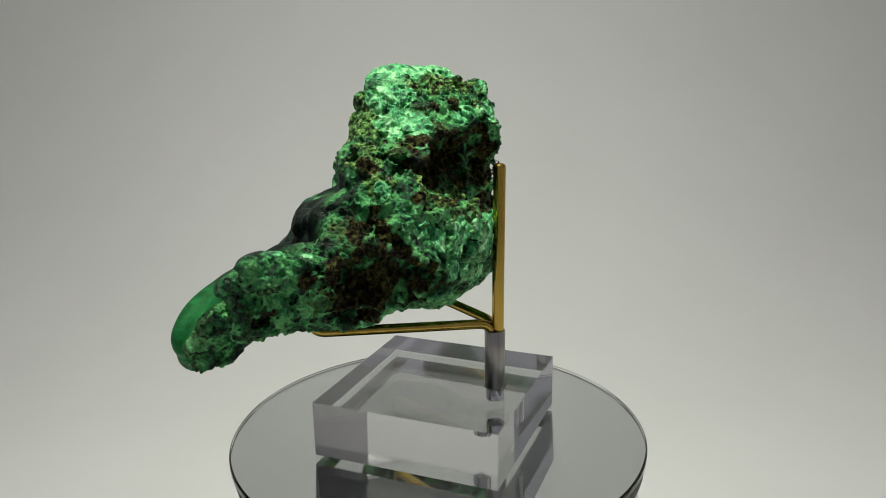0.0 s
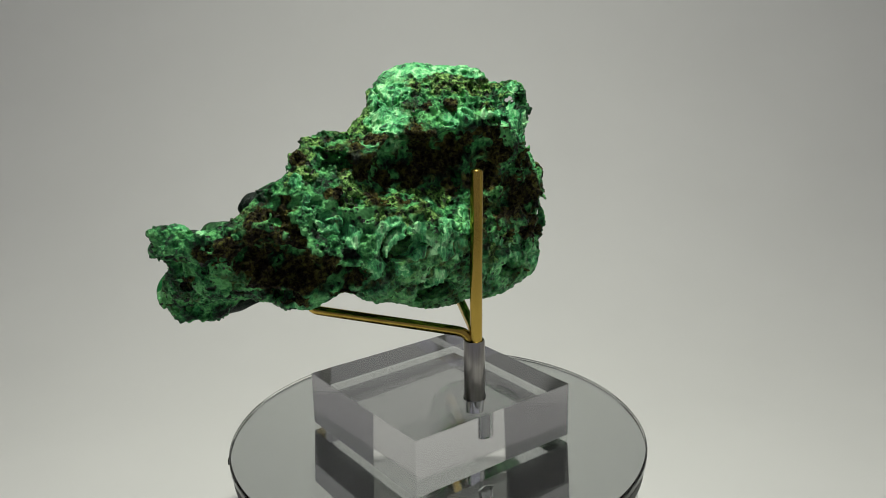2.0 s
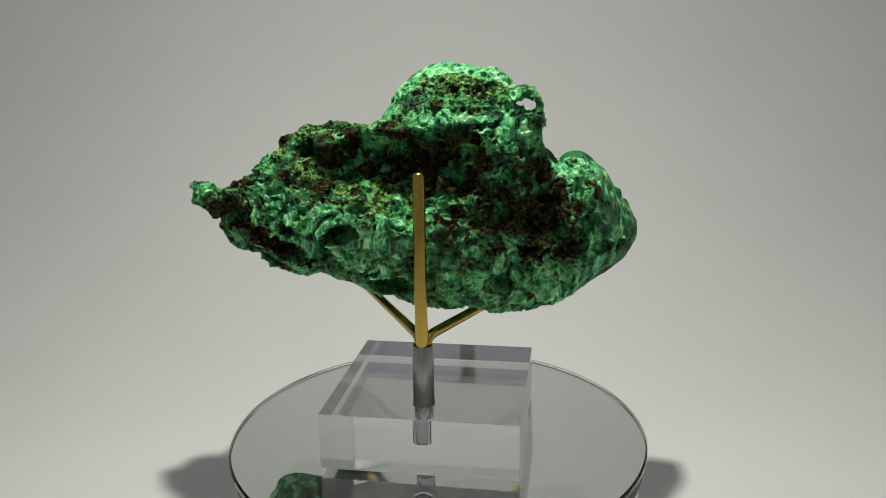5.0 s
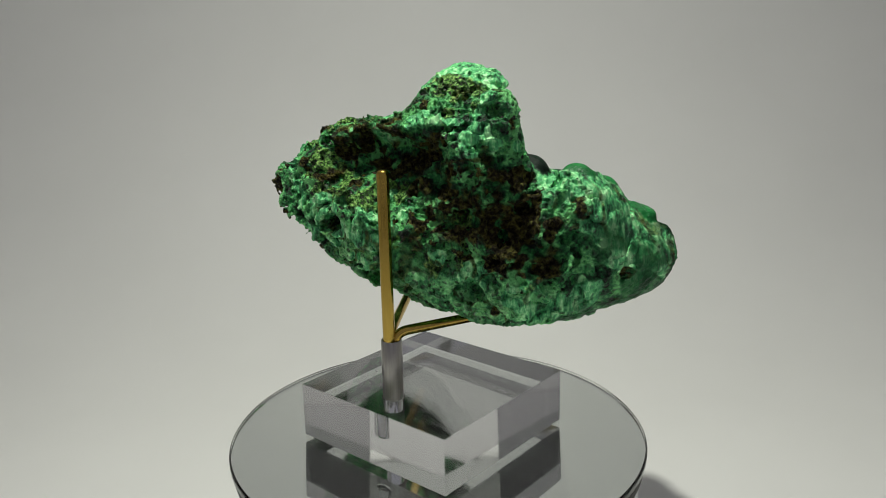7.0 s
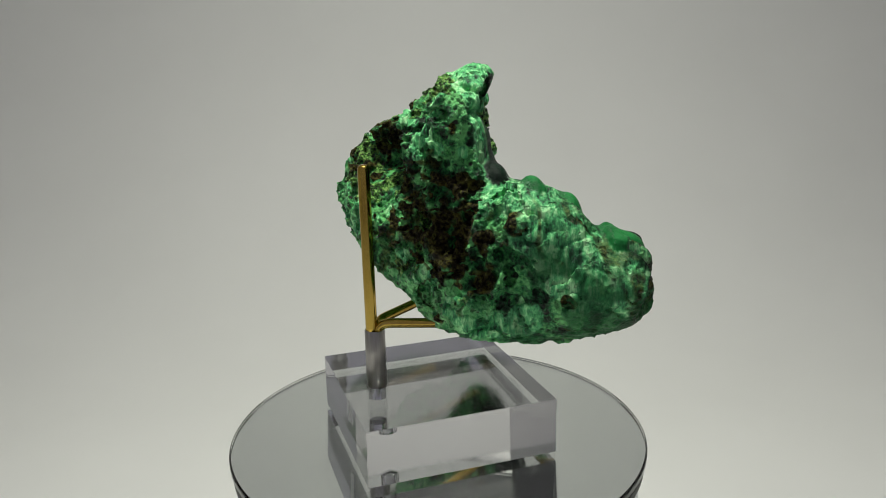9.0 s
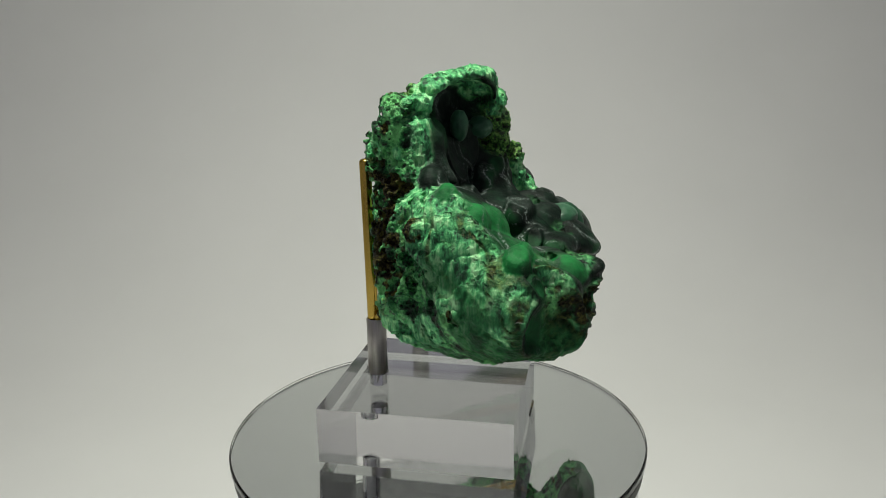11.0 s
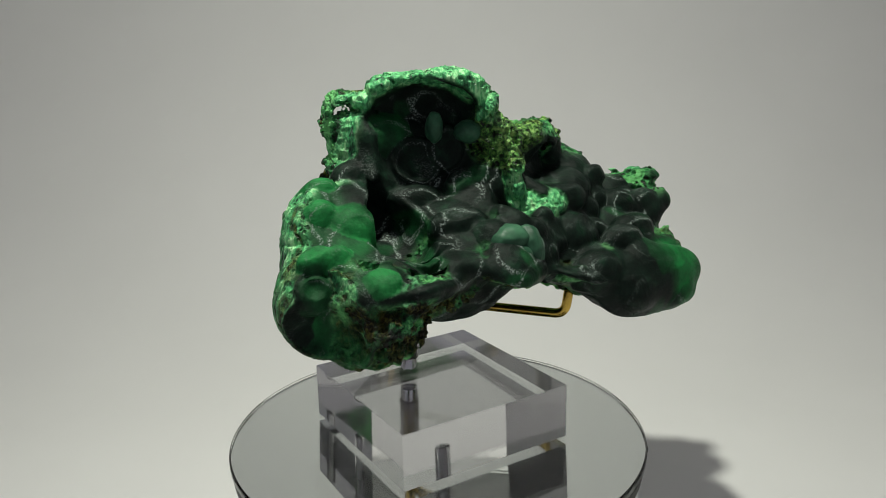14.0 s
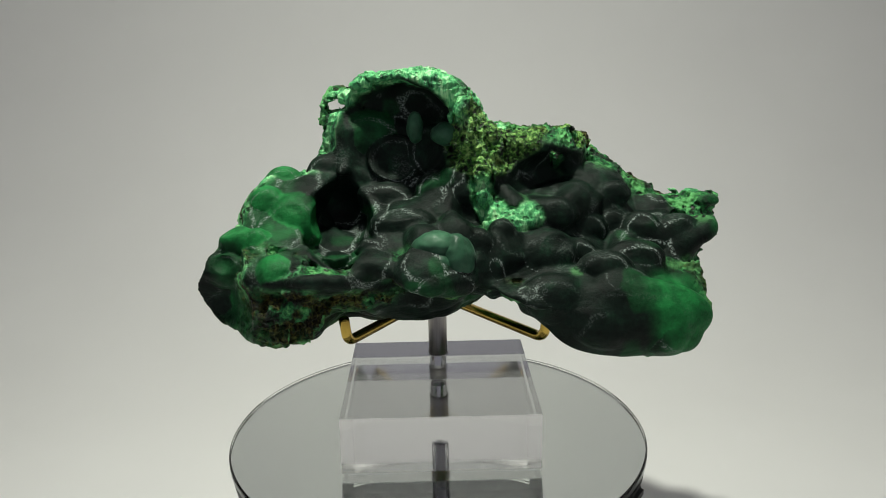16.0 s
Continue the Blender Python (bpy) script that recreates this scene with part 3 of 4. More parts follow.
# hollows of the weathered side
hollow(body, front, -11, -19.5, 94, 19, 18, 9.5, 0, 8, 0, 3)
hollow(body, front, 9, -24.5, 92, 12, 16, 12, 0, 0, 0, 3)
hollow(body, front, -27, -18, 92, 10, 9, 7, 0, 0, 0, 4)
hollow(body, front, -56, -9, 69, 14, 12, 8, 0, 15, 0, 2)
hollow(body, front, -44, -13, 65, 9, 8, 6, 0, 0, 0, 3)
hollow(body, front, 36, -12.5, 77, 9, 11, 8, 0, 0, 0, 3)
hollow(body, front, 23, -19.5, 80, 8, 10, 10, 0, 0, 0, 3)
hollow(body, front, 45, -4, 67, 6, 6, 5, 0, 0, 0, 3)
hollow(body, front, 34, -12, 89, 5, 6, 6, 0, 0, 0, 3)
pits = np.full(SIZE, 9.0, np.float32)
hollow(body, pits, -2, -22, 84, 12, 12, 6, 0, 0, 0, 4)
hollow(body, pits, -10.5, -12, 54.5, 7, 10, 3.0, 0, 6, 0, 0.8)
hollow(body, pits, -25.7, -21, 71.8, 5.5, 6, 2.8, 0, -20, 0, 0.8)
hollow(body, pits, 22.7, -13, 55.5, 4.2, 7, 2.8, 0, 0, 0, 0.8)
hollow(body, pits, 29, -4, 109, 1.9, 16, 0.6, 0, 10, 0, 0.8)
hollow(body, pits, -8, -3, 114, 3, 5, 2, 0, 0, 0, 1)
hollow(body, pits, -20, 2, 107, 2, 4, 3.5, 0, 0, 0, 1)
hollow(body, pits, -52, 4, 58, 1.2, 14, 2.2, 0, 0, 0, 0.8)
hollow(body, pits, -38, -4, 96, 3.5, 14, 2.4, 0, -15, 0, 0.8)
hollow(body, pits, 47, 30, 55, 2.5, 6, 2.5, 0, 0, 30, 1)
hollow(body, pits, -67.5, -25, 80, 16, 16, 14, 0, 0, 0, 2)
# the broken corner behind the end wall
scar = np.full(SIZE, 9.0, np.float32)
hollow(body, scar, 63, 51, 60, 13.5, 14.5, 12, 0, 0, 0, 1.5)
hollow(body, scar, 58, 44, 72, 6, 8, 6, 0, 0, 0, 2)
# hollows of the lined side
hollow(body, back, 12.5, 25.5, 99.5, 19, 19, 17.5)
hollow(body, back, 12, 13, 109, 18, 9, 7.6, 0, 0, 0, 1)
hollow(body, back, 12, 35, 92, 22, 18, 13)
hollow(body, back, 27, 29, 79, 9, 21, 10)
hollow(body, back, 22, 43, 82, 18, 13, 9)
hollow(body, back, -33, 24, 91, 10, 13, 6.5)
hollow(body, back, -14, 33, 87, 9, 11, 8)
hollow(body, back, 38, 43, 85, 17, 17, 9)
# the broken lip that curls under the side hollow
lip = np.full(SIZE, 9.0, np.float32)


def curl(x, y, z, rx, ry, rz, ay=0):
    box, d = oval((x, y, z), (rx, ry, rz), (0, ay, 0), 6)
    body[box] = np.minimum(body[box], d - 1.0)
    lip[box] = np.minimum(lip[box], d)


curl(26, 2.5, 112, 3, 3, 2.4, 40)
curl(20, 5, 116.5, 5, 4, 1.9, 20)
curl(13, 8.5, 118.3, 6, 4.5, 1.7, 8)
curl(4, 10, 117.6, 5.5, 4.5, 1.7, -12)
curl(-4, 13.5, 114, 4.5, 4.5, 2.2, -40)
curl(-8.5, 18.5, 109.5, 2.4, 4, 4.5, -25)
curl(-10.5, 20, 102.5, 2.2, 3.5, 5)
curl(28, 1.5, 104, 1.5, 2.6, 4.5)
curl(28.5, 2.5, 98, 1.5, 2.6, 4.5)
curl(-14, 23.5, 91, 2.6, 3.5, 5)
curl(-14.5, 25, 85, 2.4, 3, 4.5)
curl(-17, 26, 80, 3.0, 3, 3.4, 30)
curl(-22, 27, 78, 4.2, 3, 2.6)
curl(-27, 26, 79.5, 3.0, 3, 2.4, -20)
body += 1.0
base = body.copy()
# relief in a thin layer about the surface
near = np.argwhere((np.abs(body) < 5)[2:-2, 2:-2, 2:-2]) + 2
place = LOW + near * STEP
i, j, k = near.T
way = np.stack([body[i + 2, j, k] - body[i - 2, j, k], body[i, j + 2, k] - body[i, j - 2, k], body[i, j, k + 2] - body[i, j, k - 2]], 1)
way /= np.linalg.norm(way, axis=1, keepdims=True) + 1e-6
px, py, pz = place.T
ridge = ramp(1 - np.sqrt(((px + 17) / 18) ** 2 + ((py - 20) / 11) ** 2 + ((pz - 100) / 10) ** 2), -0.05, 0.15)
ridge = np.maximum(ridge, ramp(2.2 - lip[i, j, k], 0, 1.2))
shelf = ramp(py, 34, 40) * ramp(px, -10, -4) * ramp(50 - px, 0, 6) * ramp(65 - pz + 0.12 * (px - 20) + 2 * lattice(place, 6, 30), 0, 3)
lined = ramp(way[:, 1] - 0.8 * np.clip(way[:, 0], 0, 1) * ramp(px, 30, 45), 0.0, 0.35) * ramp(py, 0, 8)
lined = np.maximum(lined, 1 - ramp(back[i, j, k], 1.6, 2.8)) * (1 - ridge) * (1 - shelf)
lined *= 1 - ramp(pz + 0.35 * np.abs(px - 10), 113, 116) * ramp(back[i, j, k], 1.8, 2.6)
lined *= 1 - 0.8 * ramp(-70 - px + 3 * lattice(place, 8, 60), 0, 5) * ramp(0.75 - way[:, 1], 0, 0.3)
banded = 1 - ramp(pz + 0.25 * py, 54, 66)
rimmed = ramp(pz + 0.35 * np.abs(px - 10), 109, 113) * ramp(py, 4, 10)
walled = ramp(way[:, 0], 0.2, 0.6) * ramp(py, 2, 14) * ramp(px, 25, 38)
eye = ramp(9 - np.sqrt((px - 29) ** 2 + (py + 4) ** 2 + (pz - 109) ** 2), 0, 4)
smoothed = ramp(1 - np.sqrt(((px + 17) / 8) ** 2 + (py / 9) ** 2 + ((pz - 104) / 10) ** 2), 0.0, 0.35)
rugged = (1 - lined) * (1 - 0.65 * banded) * (1 - 0.7 * smoothed) * (1 - 0.8 * np.maximum(rimmed, walled)) * (1 - 0.75 * eye)
silk = spread("silk", place, 0.25 * lattice(place, 5, 70))
earthy = spread("brown", place, 0.25 * lattice(place, 5, 71))
rugged *= (1 - 0.75 * silk * (1 - earthy)) * (1 - 0.7 * ramp(2.2 - lip[i, j, k], 0, 1.2))
bent = place + 1.6 * np.stack([lattice(place, 7, 72), lattice(place, 7, 73), lattice(place, 7, 74)], 1)
crack = lambda scale, seed: ramp(0.12 - np.abs(lattice(bent, scale, seed)), 0, 0.12)
# thin walls between pits, at three sizes
comb = 3.4 * np.abs(lattice(bent, 8.0, 2)) + 2.2 * np.abs(lattice(bent, 4.0, 3)) + 0.9 * np.abs(lattice(bent, 1.9, 9)) - 1.6
relief = rugged * (1.3 * lattice(place, 10, 1) + comb)
open_side = np.flatnonzero(lined < 0.9)
pitted = np.zeros(len(place), np.float32)
pitted[open_side] = 3.4 * ramp(0.46 - cells(bent[open_side], 7.0, 5), 0, 0.22) + 1.6 * ramp(0.46 - cells(bent[open_side], 3.3, 8), 0, 0.3)
relief += rugged * pitted * ramp(lattice(place, 14, 44), -0.35, 0.25)
# silky parts: broad steps, cut by a few clefts
plain = (1 - lined) * (1 - 0.7 * walled)
relief += plain * silk * (1 - earthy) * (0.9 * lattice(bent * (1, 1, 0.5), 6, 12) + 2.8 * crack(9, 43) + 1.7 * crack(5, 45) - 0.3)
relief += plain * banded * (0.5 * lattice(bent, 3, 12) + 1.6 * crack(7, 43) + 0.35 * pitted * ramp(lattice(place, 12, 44), -0.1, 0.3))
deep = np.maximum(earthy, 1 - ramp(front[i, j, k], 0, 4))
layers = bent * (0.7, 0.7, 1.35) + (0.25 * place[:, 2:3]) * (1, 0, 0)
relief += deep * (1 - lined) * (2.6 * lattice(layers, 6.5, 6) + 2.8 * np.abs(lattice(layers, 4.0, 7)) + 1.4 * np.abs(lattice(layers, 2.0, 75)) - 1.3)
knob = cells(bent, 12.5, 16)
dome = 1 - ramp(np.sqrt(((px - 13) / 24) ** 2 + ((py - 10) / 20) ** 2 + ((pz - 103) / 17) ** 2), 0.8, 1.1)
relief += lined * ((1 - 0.7 * dome) * (5.0 * knob ** 2 - 1.0) + 0.9 * lattice(place, 16, 4))
body[i, j, k] += np.maximum(relief, -1.4).astype(np.float32)
liner, crease = np.zeros(SIZE, np.float32), np.zeros(SIZE, np.float32)
liner[i, j, k], crease[i, j, k] = lined, knob

tone = np.zeros(SIZE, np.float32)


def swell(x, y, z, rx, ry, rz, green):
    """A rounded lobe that swells out of the lining; green: how clear its colour is."""
    box, d = oval((x, y, z), (rx, ry, rz), (0, 0, 0), 2)
    q = np.sqrt(((AXIS[0][box[0]] - x) / rx).reshape(-1, 1, 1) ** 2 + ((AXIS[2][box[2]] - z) / rz).reshape(1, 1, -1) ** 2)
    d = np.maximum(d + 0.6, base[box] - 2.1)
    won = (d < body[box] + 0.4) & (d < 3) & (lip[box] > 2.5)
    h = np.clip(0.5 + 0.5 * (body[box] - d) / 1.1, 0, 1)
    body[box] = body[box] * (1 - h) + d * h - 1.1 * h * (1 - h)
    crease[box] = np.where(won, 0.72 * q, crease[box])
    tone[box], liner[box] = np.where(won, green, tone[box]), np.where(won, 1, liner[box])


swell(20, 3, 99.5, 12, 6, 8.5, 0.3)
swell(11, 8, 93, 9.5, 6.8, 8, 0)
swell(1, 9.5, 96, 6.5, 6, 8.5, 0)
swell(0, 16, 85, 6.0, 4.8, 6.6, 0)
swell(15, 13, 82, 10.6, 4.6, 5.8, 0)
swell(32, 7, 90, 6.6, 4.8, 5.9, 0)
swell(44, 13.5, 88, 6.4, 3.8, 5.6, 0.6)
swell(48, 22, 83.5, 5.6, 3.8, 5.6, 0.7)
swell(40, 23, 78, 9.1, 7.0, 9.1, 0.75)
swell(54.5, 33, 75, 6.0, 4.0, 5.6, 0.9)
swell(49, 34, 75, 4.6, 3.2, 5.0, 0.8)
swell(9, 28, 77, 10.6, 5.5, 6.8, 0)
swell(-12, 35, 73, 5.3, 4.3, 5.9, 0)
swell(-16, 37, 65, 4.5, 3.6, 7.5, 0)
swell(-31, 29, 67, 11.3, 7.8, 9.8, 0)
swell(-41, 28, 68, 6.3, 4.5, 5.6, 0)
swell(-47, 36, 66, 8.5, 4.9, 6.1, 0)
swell(-52, 41.5, 53.5, 25, 7.6, 12, 1)
swell(-35, 24, 79, 6.9, 4.5, 5.6, 0)
swell(-44, 19, 73, 8.0, 5.1, 6.4, 0)
swell(-54, 14, 83, 5.9, 3.4, 4.3, 0)
swell(-61, 19, 73, 6.5, 4.7, 5.9, 0)
swell(-72, 19, 72, 6.9, 4.8, 6.0, 0)
swell(-53, 16, 74, 5.9, 4.2, 5.3, 0)
swell(-9, 20, 85, 5.6, 4.5, 5.6, 0)
swell(57, 37, 68, 6.0, 3.6, 5.6, 0.7)
swell(21, 34, 73, 9.3, 2.9, 3.6, 0)
swell(42, 44, 69, 6.6, 6.2, 5.4, 1)
swell(-32, 41, 59, 10.3, 6.5, 8.1, 0)
swell(27, 39, 72, 5.9, 3.5, 4.4, 0)
swell(-57, 30, 67, 9.4, 5.0, 6.3, 0)
swell(-19, 31, 76, 4.5, 3.6, 4.5, 0)


# the deep cleft between the lobes of the end wall and those of the middle
cleft = np.full(SIZE, 9.0, np.float32)
hollow(body, cleft, 26.5, 24, 80.5, 6.5, 17, 8, 0, -20, 8, 3)
liner = np.where(cleft < 1.5, 1, liner)
crease, tone = np.where(cleft < 2.0, 0, crease), np.where(cleft < 1.0, 0, tone)


def skin(field):
    """The zero surface of a field as vertices and four-sided faces."""
    inside = field < 0
    shift = [(a, b, c) for a in (0, 1) for b in (0, 1) for c in (0, 1)]
    cut = lambda arr, s: arr[s[0]:arr.shape[0] - 1 + s[0], s[1]:arr.shape[1] - 1 + s[1], s[2]:arr.shape[2] - 1 + s[2]]
    full = sum(cut(inside, s).astype(np.int8) for s in shift)
    cell = np.argwhere((full > 0) & (full < 8))
    number = np.full(full.shape, -1, np.int32)
    number[tuple(cell.T)] = np.arange(len(cell))
    total, count = np.zeros((len(cell), 3)), np.zeros((len(cell), 1))
    for a in shift:
        for axis in range(3):
            if a[axis]:
                continue
            b = tuple(v + (n == axis) for n, v in enumerate(a))
            fa, fb = field[tuple((cell + a).T)], field[tuple((cell + b).T)]
            hit = (fa < 0) != (fb < 0)
            w = np.where(hit, fa / np.where(hit, fa - fb, 1), 0)
            point = np.array(a) + w[:, None] * (np.array(b) - np.array(a))
            total += point * hit[:, None]
            count += hit[:, None]
    verts = LOW + (cell + total / count) * STEP
    faces = []
    for axis in range(3):
        u, v = (axis + 1) % 3, (axis + 2) % 3
        lo, hi = [slice(1, -1)] * 3, [slice(1, -1)] * 3
        lo[axis], hi[axis] = slice(0, -1), slice(1, None)
        a, b = inside[tuple(lo)], inside[tuple(hi)]
        edge = np.argwhere(a != b)
        out = a[tuple(edge.T)]
        edge[:, u] += 1
        edge[:, v] += 1
        du, dv = np.eye(3, dtype=int)[u], np.eye(3, dtype=int)[v]
        ring = np.stack([number[tuple((edge - o).T)] for o in (du + dv, dv, 0 * du, du)], 1)
        ring[~out] = ring[~out][:, ::-1]
        faces.append(ring)
    faces = np.concatenate(faces)
    faces = faces[(faces >= 0).all(1)]
    # loose crumbs go, the one great piece stays
    label = np.arange(len(verts))
    while True:
        least = label[faces].min(1)
        after = label.copy()
        for n in range(4):
            np.minimum.at(after, faces[:, n], least)
        after = after[after]
        if (after == label).all():
            break
        label = after
    main = label == np.bincount(label).argmax()
    number = np.cumsum(main) - 1
    return verts[main], number[faces[main[faces[:, 0]]]]


def finer(verts, faces):
    """Splits every four-sided face in four, with rounded corners."""
    n, m = len(verts), len(faces)
    middle = verts[faces].mean(1)
    a, b = faces.ravel(), np.roll(faces, -1, 1).ravel()
    key = np.minimum(a, b).astype(np.int64) * n + np.maximum(a, b)
    key, edge = np.unique(key, return_inverse=True)
    edge = edge.reshape(m, 4)
    ends = np.stack([key // n, key % n], 1)
    total = lambda index, values, size: np.stack([np.bincount(index, values[:, c], size) for c in range(3)], 1)
    half = verts[ends].mean(1)
    of = np.repeat(np.arange(m), 4)
    shared = np.bincount(edge.ravel(), minlength=len(key))[:, None]
    mean = total(edge.ravel(), middle[of], len(key)) / shared
    arms = np.bincount(ends.ravel(), minlength=n)[:, None]
    spoke = total(ends.ravel(), np.repeat(half, 2, 0), n) / arms
    around = np.bincount(a, minlength=n)[:, None]
    disc = total(a, middle[of], n) / around
    corner = np.where(arms > 2, (disc + 2 * spoke + (arms - 3) * verts) / np.maximum(arms, 1), verts)
    points = np.concatenate([corner, (half + mean) / 2, middle])
    e, centre = edge + n, np.arange(m) + n + len(key)
    quads = [np.stack([faces[:, c], e[:, c], centre, e[:, c - 1]], 1) for c in range(4)]
    return points, np.concatenate(quads)


def outward(verts, faces):
    """Each vertex's normal."""
    across = np.cross(verts[faces[:, 2]] - verts[faces[:, 0]], verts[faces[:, 3]] - verts[faces[:, 1]])
    n = np.stack([np.bincount(faces.ravel(), np.repeat(across[:, c], 4), len(verts)) for c in range(3)], 1)
    return n / (np.linalg.norm(n, axis=1, keepdims=True) + 1e-12)


def sample(field, points):
    """A field's value between its grid points."""
    q = np.clip((points - LOW) / STEP, 0, SIZE - 1.001)
    i = q.astype(int)
    u = (q - i).astype(np.float32)
    out = np.zeros(len(points), np.float32)
    for a in (0, 1):
        for b in (0, 1):
            for c in (0, 1):
                weight = np.abs(1 - a - u[:, 0]) * np.abs(1 - b - u[:, 1]) * np.abs(1 - c - u[:, 2])
                out += weight * field[i[:, 0] + a, i[:, 1] + b, i[:, 2] + c]
    return out


def malachite_specimen():
    verts, faces = finer(*skin(body))
    facing = outward(verts, faces)
    f, b, lining, knob, clear, curled, torn = (sample(a, verts) for a in (front, back, liner, crease, tone, lip, scar))
    x, y, z = verts.T
    mottle, broad, small = lattice(verts, 6, 21), lattice(verts, 13, 22), lattice(verts, 2.6, 23)
    fray = 0.45 * mottle + 0.45 * small
    silk, brown, moss = (spread(kind, verts, fray) for kind in ("silk", "brown", "moss"))
    brown = np.minimum(brown, spread("brown", verts, 0.9 * lattice(verts, 3.6, 24) + 0.4 * small - 0.12))
    # brown matrix, doubling as painted shade, deep in the hollows and in thin clefts
    brown = np.maximum(brown, 1 - ramp(f + 1.2 * mottle + 1.0 * small, 0.2, 1.6))
    cleft_line = ramp(0.12 - np.abs(lattice(verts, 7, 43)), 0, 0.08) * ramp(broad + 0.4 * small, -0.2, 0.2)
    brown = np.clip(np.maximum(brown, 0.7 * cleft_line), 0, 1)
    # dark crumb low on the back, browned further to paint in its shadow
    under = ramp(y, 24, 31) * ramp(72 - z, 0, 8) * ramp(facing[:, 1], -0.2, 0.2) * (1 - lining)
    brown = np.maximum(brown, 0.95 * under * ramp(mottle + 0.6 * small, -0.6, 0.0))
    # silky fibres along the broken rims and on the end wall
    rim = ramp(z + 0.35 * np.abs(x - 10) + 0.8 * small, 109, 111.5) * ramp(y, 4, 9) * ramp(b, 1.9, 2.8) * ramp(x, -12, -5) + ramp(x + 0.3 * (z - 90), 30, 33) * ramp(z, 84, 90) * ramp(y, 0, 8)
    rim += ramp(2.2 - curled, 0, 1.2) * np.maximum(ramp(x, -7, -2), 0.85 * ramp(92 - z, 0, 4))
    end = ramp(facing[:, 0], 0.15, 0.5) * ramp(y, 0, 12) * ramp(x, 25, 40)
    wall = end * (0.4 + 0.6 * ramp(mottle + 0.6 * broad, -0.4, 0.2)) * (0.3 + 0.7 * ramp(np.abs(lattice(verts, 7, 61) + 0.3 * small), 0.03, 0.15))
    # less pale towards the bottom: the wall's shaded part put into its colour
    wall *= 0.3 + 0.7 * ramp(z - 81 + 0.6 * y + 3 * mottle, 0, 9)
    edge = 4 * lining * (1 - lining) * ramp(x, 20, 30) * ramp(z, 58, 64) * ramp(facing[:, 0], 0.1, 0.45)
    edge += 4 * lining * (1 - lining) * ramp(-8 - x, 0, 5) * ramp(62 - z, 0, 4) * ramp(y, 20, 30)
    lowest = (1 - ramp(z + 0.25 * y + 4 * mottle, 54, 62)) * ramp(x, -56, -42) * ramp(12 - y, 0, 8)
    facet = ramp(1 - np.sqrt(((x + 17) / 9) ** 2 + (y / 9) ** 2 + ((z - 105) / 11) ** 2), 0.0, 0.3)
    brown *= (1 - 0.8 * facet) * (1 - 0.7 * rim.clip(0, 1))
    pale = np.clip(np.maximum.reduce([silk * (1 - 0.85 * brown), rim, wall, edge, facet, 0.4 * lowest]), 0, 1) * (1 - under)
    crest = ramp(1 - np.sqrt(((x + 17) / 20) ** 2 + ((y - 20) / 13) ** 2 + ((z - 100) / 12) ** 2), 0, 0.2)
    olive = np.clip(np.maximum(moss, 0.9 * crest) + 0.35 * ramp(broad, 0.1, 0.5), 0, 1) * (1 - 0.8 * end)
    line = knob + 0.05 * mottle + 0.03 * small
    frost_glint = (1 - 0.9 * clear.clip(0, 1)) * ramp(line, 0.46, 0.50) * (1 - ramp(line, 0.52, 0.58)) * (0.15 + 0.85 * ramp(broad + 0.6 * mottle, -0.25, 0.25))
    # faint grey patches on upward faces, a sheen painted into the colour
    frost_glint = np.maximum(frost_glint, 0.2 * (1 - clear) * ramp(lattice(verts, 9, 62) + 0.3 * small, 0.45, 0.65) * ramp(facing[:, 2], 0.1, 0.6))
    bright = clear * (ramp(mottle + broad, -1.1, 0.0) * ramp(x, -5, 5) + ramp(-56 - x + 3 * broad, 0, 9))
    bright += 0.3 * ramp(x, 36, 44) * ramp(z, 60, 72) * ramp(y, 8, 14) * ramp(broad, -0.5, 0.1) + 0.5 * ramp(-78 - x + 4 * broad, 0, 5) + 0.25 * ramp(broad + 0.6 * mottle, 0.55, 0.75)
    bright += 0.9 * ramp(-58 - x + 3 * broad, 0, 9) * ramp(y, 30, 36) * ramp(66 - z, 0, 3)
    bright = np.clip(bright, 0, 1) * (1 - 0.7 * ramp(2.5 - torn, 0, 1.5))
    # smooth dark facets below the crest of the end wall
    facets = end * (1 - ramp(z - 82 + 0.6 * y + 4 * mottle, 0, 8)) * ramp(mottle + 0.7 * broad + 0.3 * small, -0.45, 0.0)
    smooth, frost_glint, bright = np.maximum(lining, 0.8 * facets), frost_glint * (1 - facets), np.maximum(bright, 0.5 * facets)
    # the finest relief: crumbly crust, lumpy matrix, fibres
    crust = (1 - lining) * (1 - 0.85 * pale)
    rise = crust * (0.40 * lattice(verts, 0.8, 51) - 0.95 * np.abs(lattice(verts, 1.5, 52)) + 0.15) + (1 - lining) * brown * (0.45 * lattice(verts, 1.2, 53) - 0.3 * np.abs(lattice(verts, 0.7, 54)))
    rise += (1 - lining) * pale * (0.22 * lattice(verts * (1, 1, 0.25), 0.7, 55) - 0.7 * np.abs(lattice(verts, 1.7, 56)) + 0.1)
    rise *= 1 - 0.6 * end
    verts = verts + facing * rise[:, None]
    data = bpy.data.meshes.new("malachite_specimen")
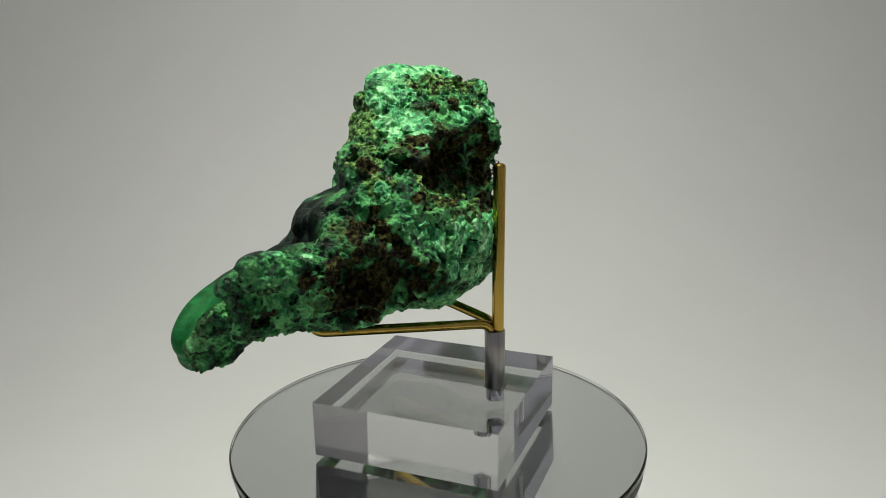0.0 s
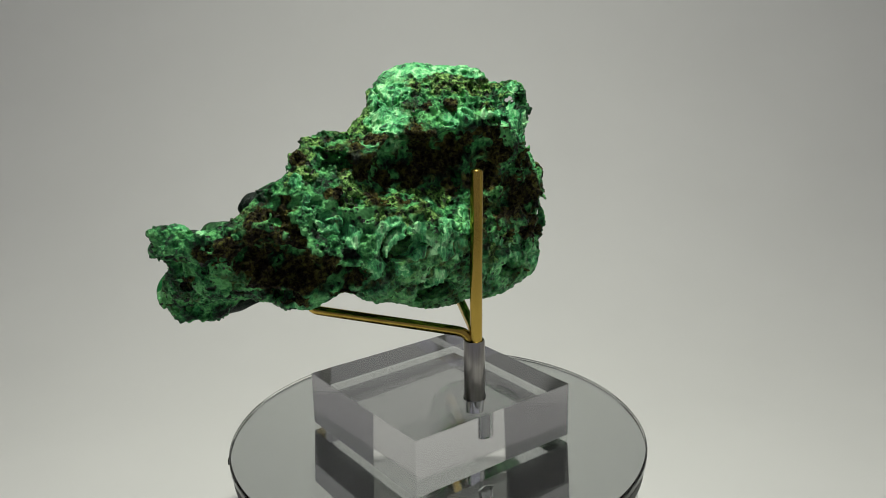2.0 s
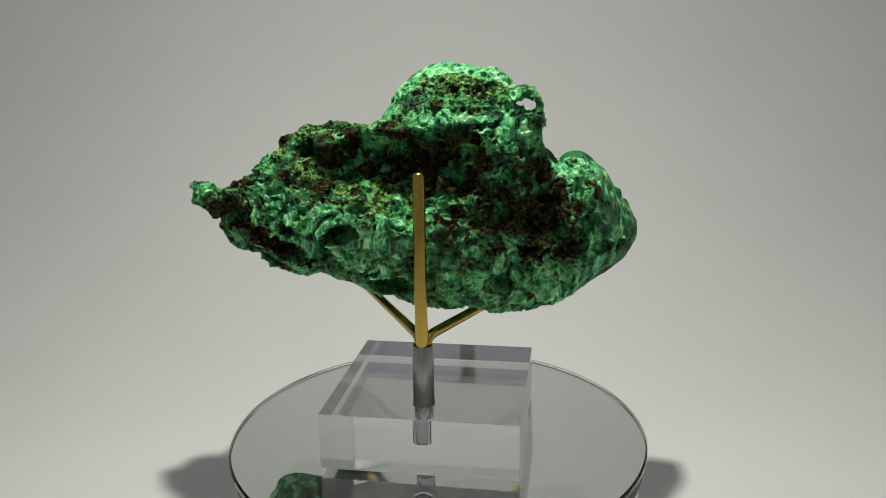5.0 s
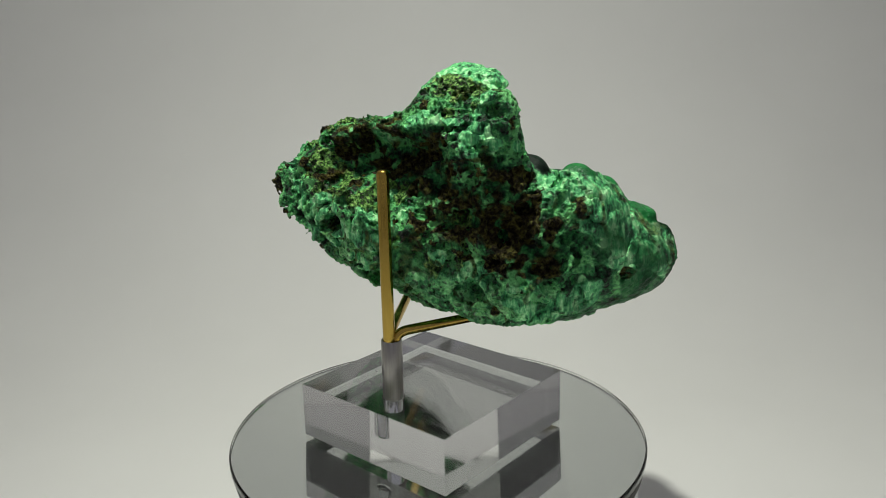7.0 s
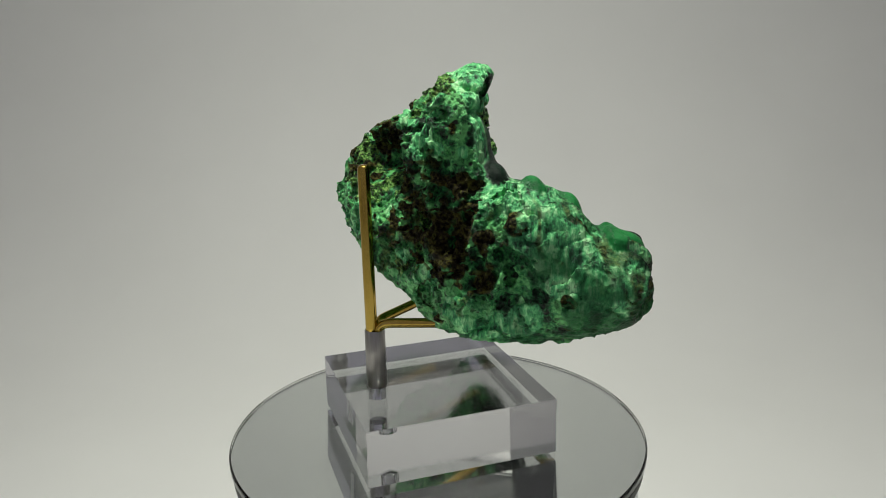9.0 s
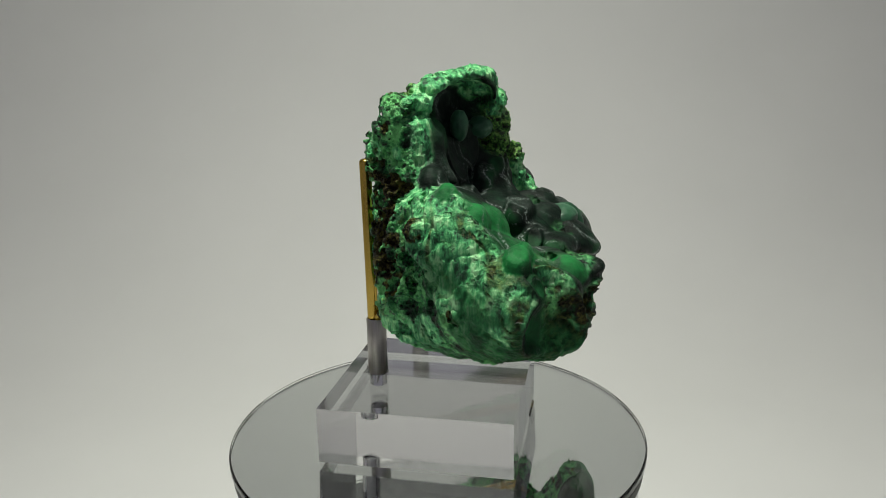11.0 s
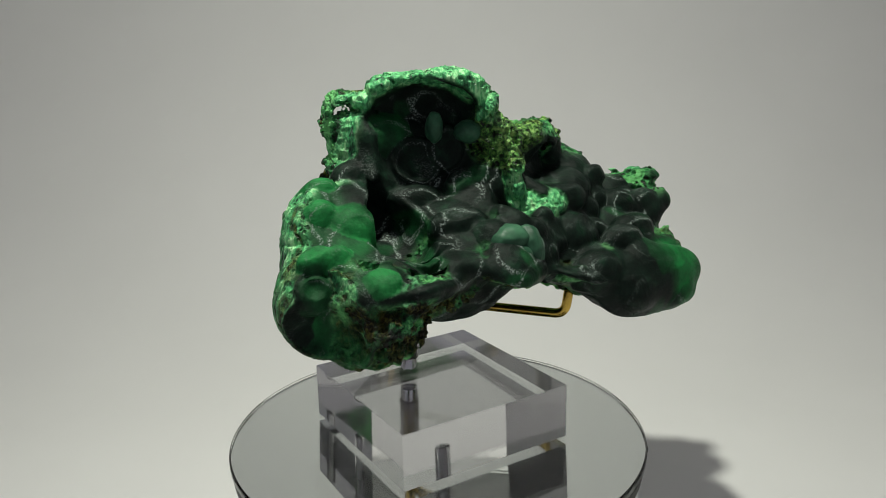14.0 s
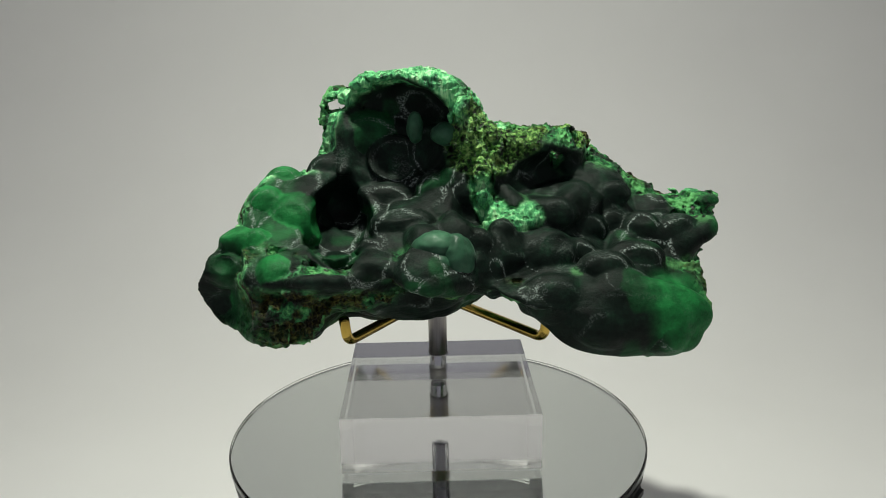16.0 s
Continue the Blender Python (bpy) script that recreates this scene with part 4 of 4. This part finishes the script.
    data.vertices.add(len(verts))
    data.vertices.foreach_set("co", (verts / 1000).astype(np.float32).ravel())
    data.loops.add(faces.size)
    data.loops.foreach_set("vertex_index", faces.astype(np.int32).ravel())
    data.polygons.add(len(faces))
    data.polygons.foreach_set("loop_start", np.arange(0, faces.size, 4, dtype=np.int32))
    data.update(calc_edges=True)
    data.polygons.foreach_set("use_smooth", crust[faces[:, 0]] < 0.5)
    for name, channels in (("mineral", (brown, pale, smooth, olive)), ("bloom", (frost_glint, bright, 0 * x, 0 * x + 1))):
        zone = data.color_attributes.new(name, "FLOAT_COLOR", "POINT")
        zone.data.foreach_set("color", np.stack(channels, 1).astype(np.float32).ravel())
    data.materials.append(STONE)
    stone = tagged(new("malachite_specimen", data), "rough green malachite with dark rounded lobes, on brass rods", "mineral")

    def lobe(x, y, z, rx, ry, rz, mat):
        bm = bmesh.new()
        bmesh.ops.create_icosphere(bm, subdivisions=5, radius=1)
        for v in bm.verts:
            q = v.co.copy()
            s = 1 + 0.12 * noise.noise(q * 1.3 + Vector((x, y, z))) + 0.04 * noise.noise(q * 3.1 + Vector((z, x, y)))
            v.co = (Vector((q.x * rx, q.y * ry, q.z * rz)) * s + Vector((x, y, z))) / 1000
        part("rounded_lobe", bm, mat, stone)

    lobe(1.0, 41.5, 69, 8.6, 6.5, 5.4, VELVET)
    lobe(-5.5, 40.5, 71, 5.2, 6.0, 7.2, VELVET)
    lobe(0, 39.5, 74.5, 6.8, 5.5, 4.4, VELVET)
    lobe(5, 9.5, 103, 2.6, 2.8, 4.8, VELVET)
    lobe(-4, 14.2, 101.5, 4.4, 4.0, 3.6, VELVET)
    return stone


# ---------------------------------------------------------------- all in place
turntable_base()
TURNING = [turntable_plate(), display_stand(), malachite_specimen()]


def motions():
    """The plate, the stand and the stone turn together, clockwise from above."""
    for thing in TURNING:
        walk(thing, [(t, pose(0, 0, 0, 0, 0, -15.419 * (t - 4.343))) for t in np.arange(0, SECONDS + 0.01, 0.5)])


motions()
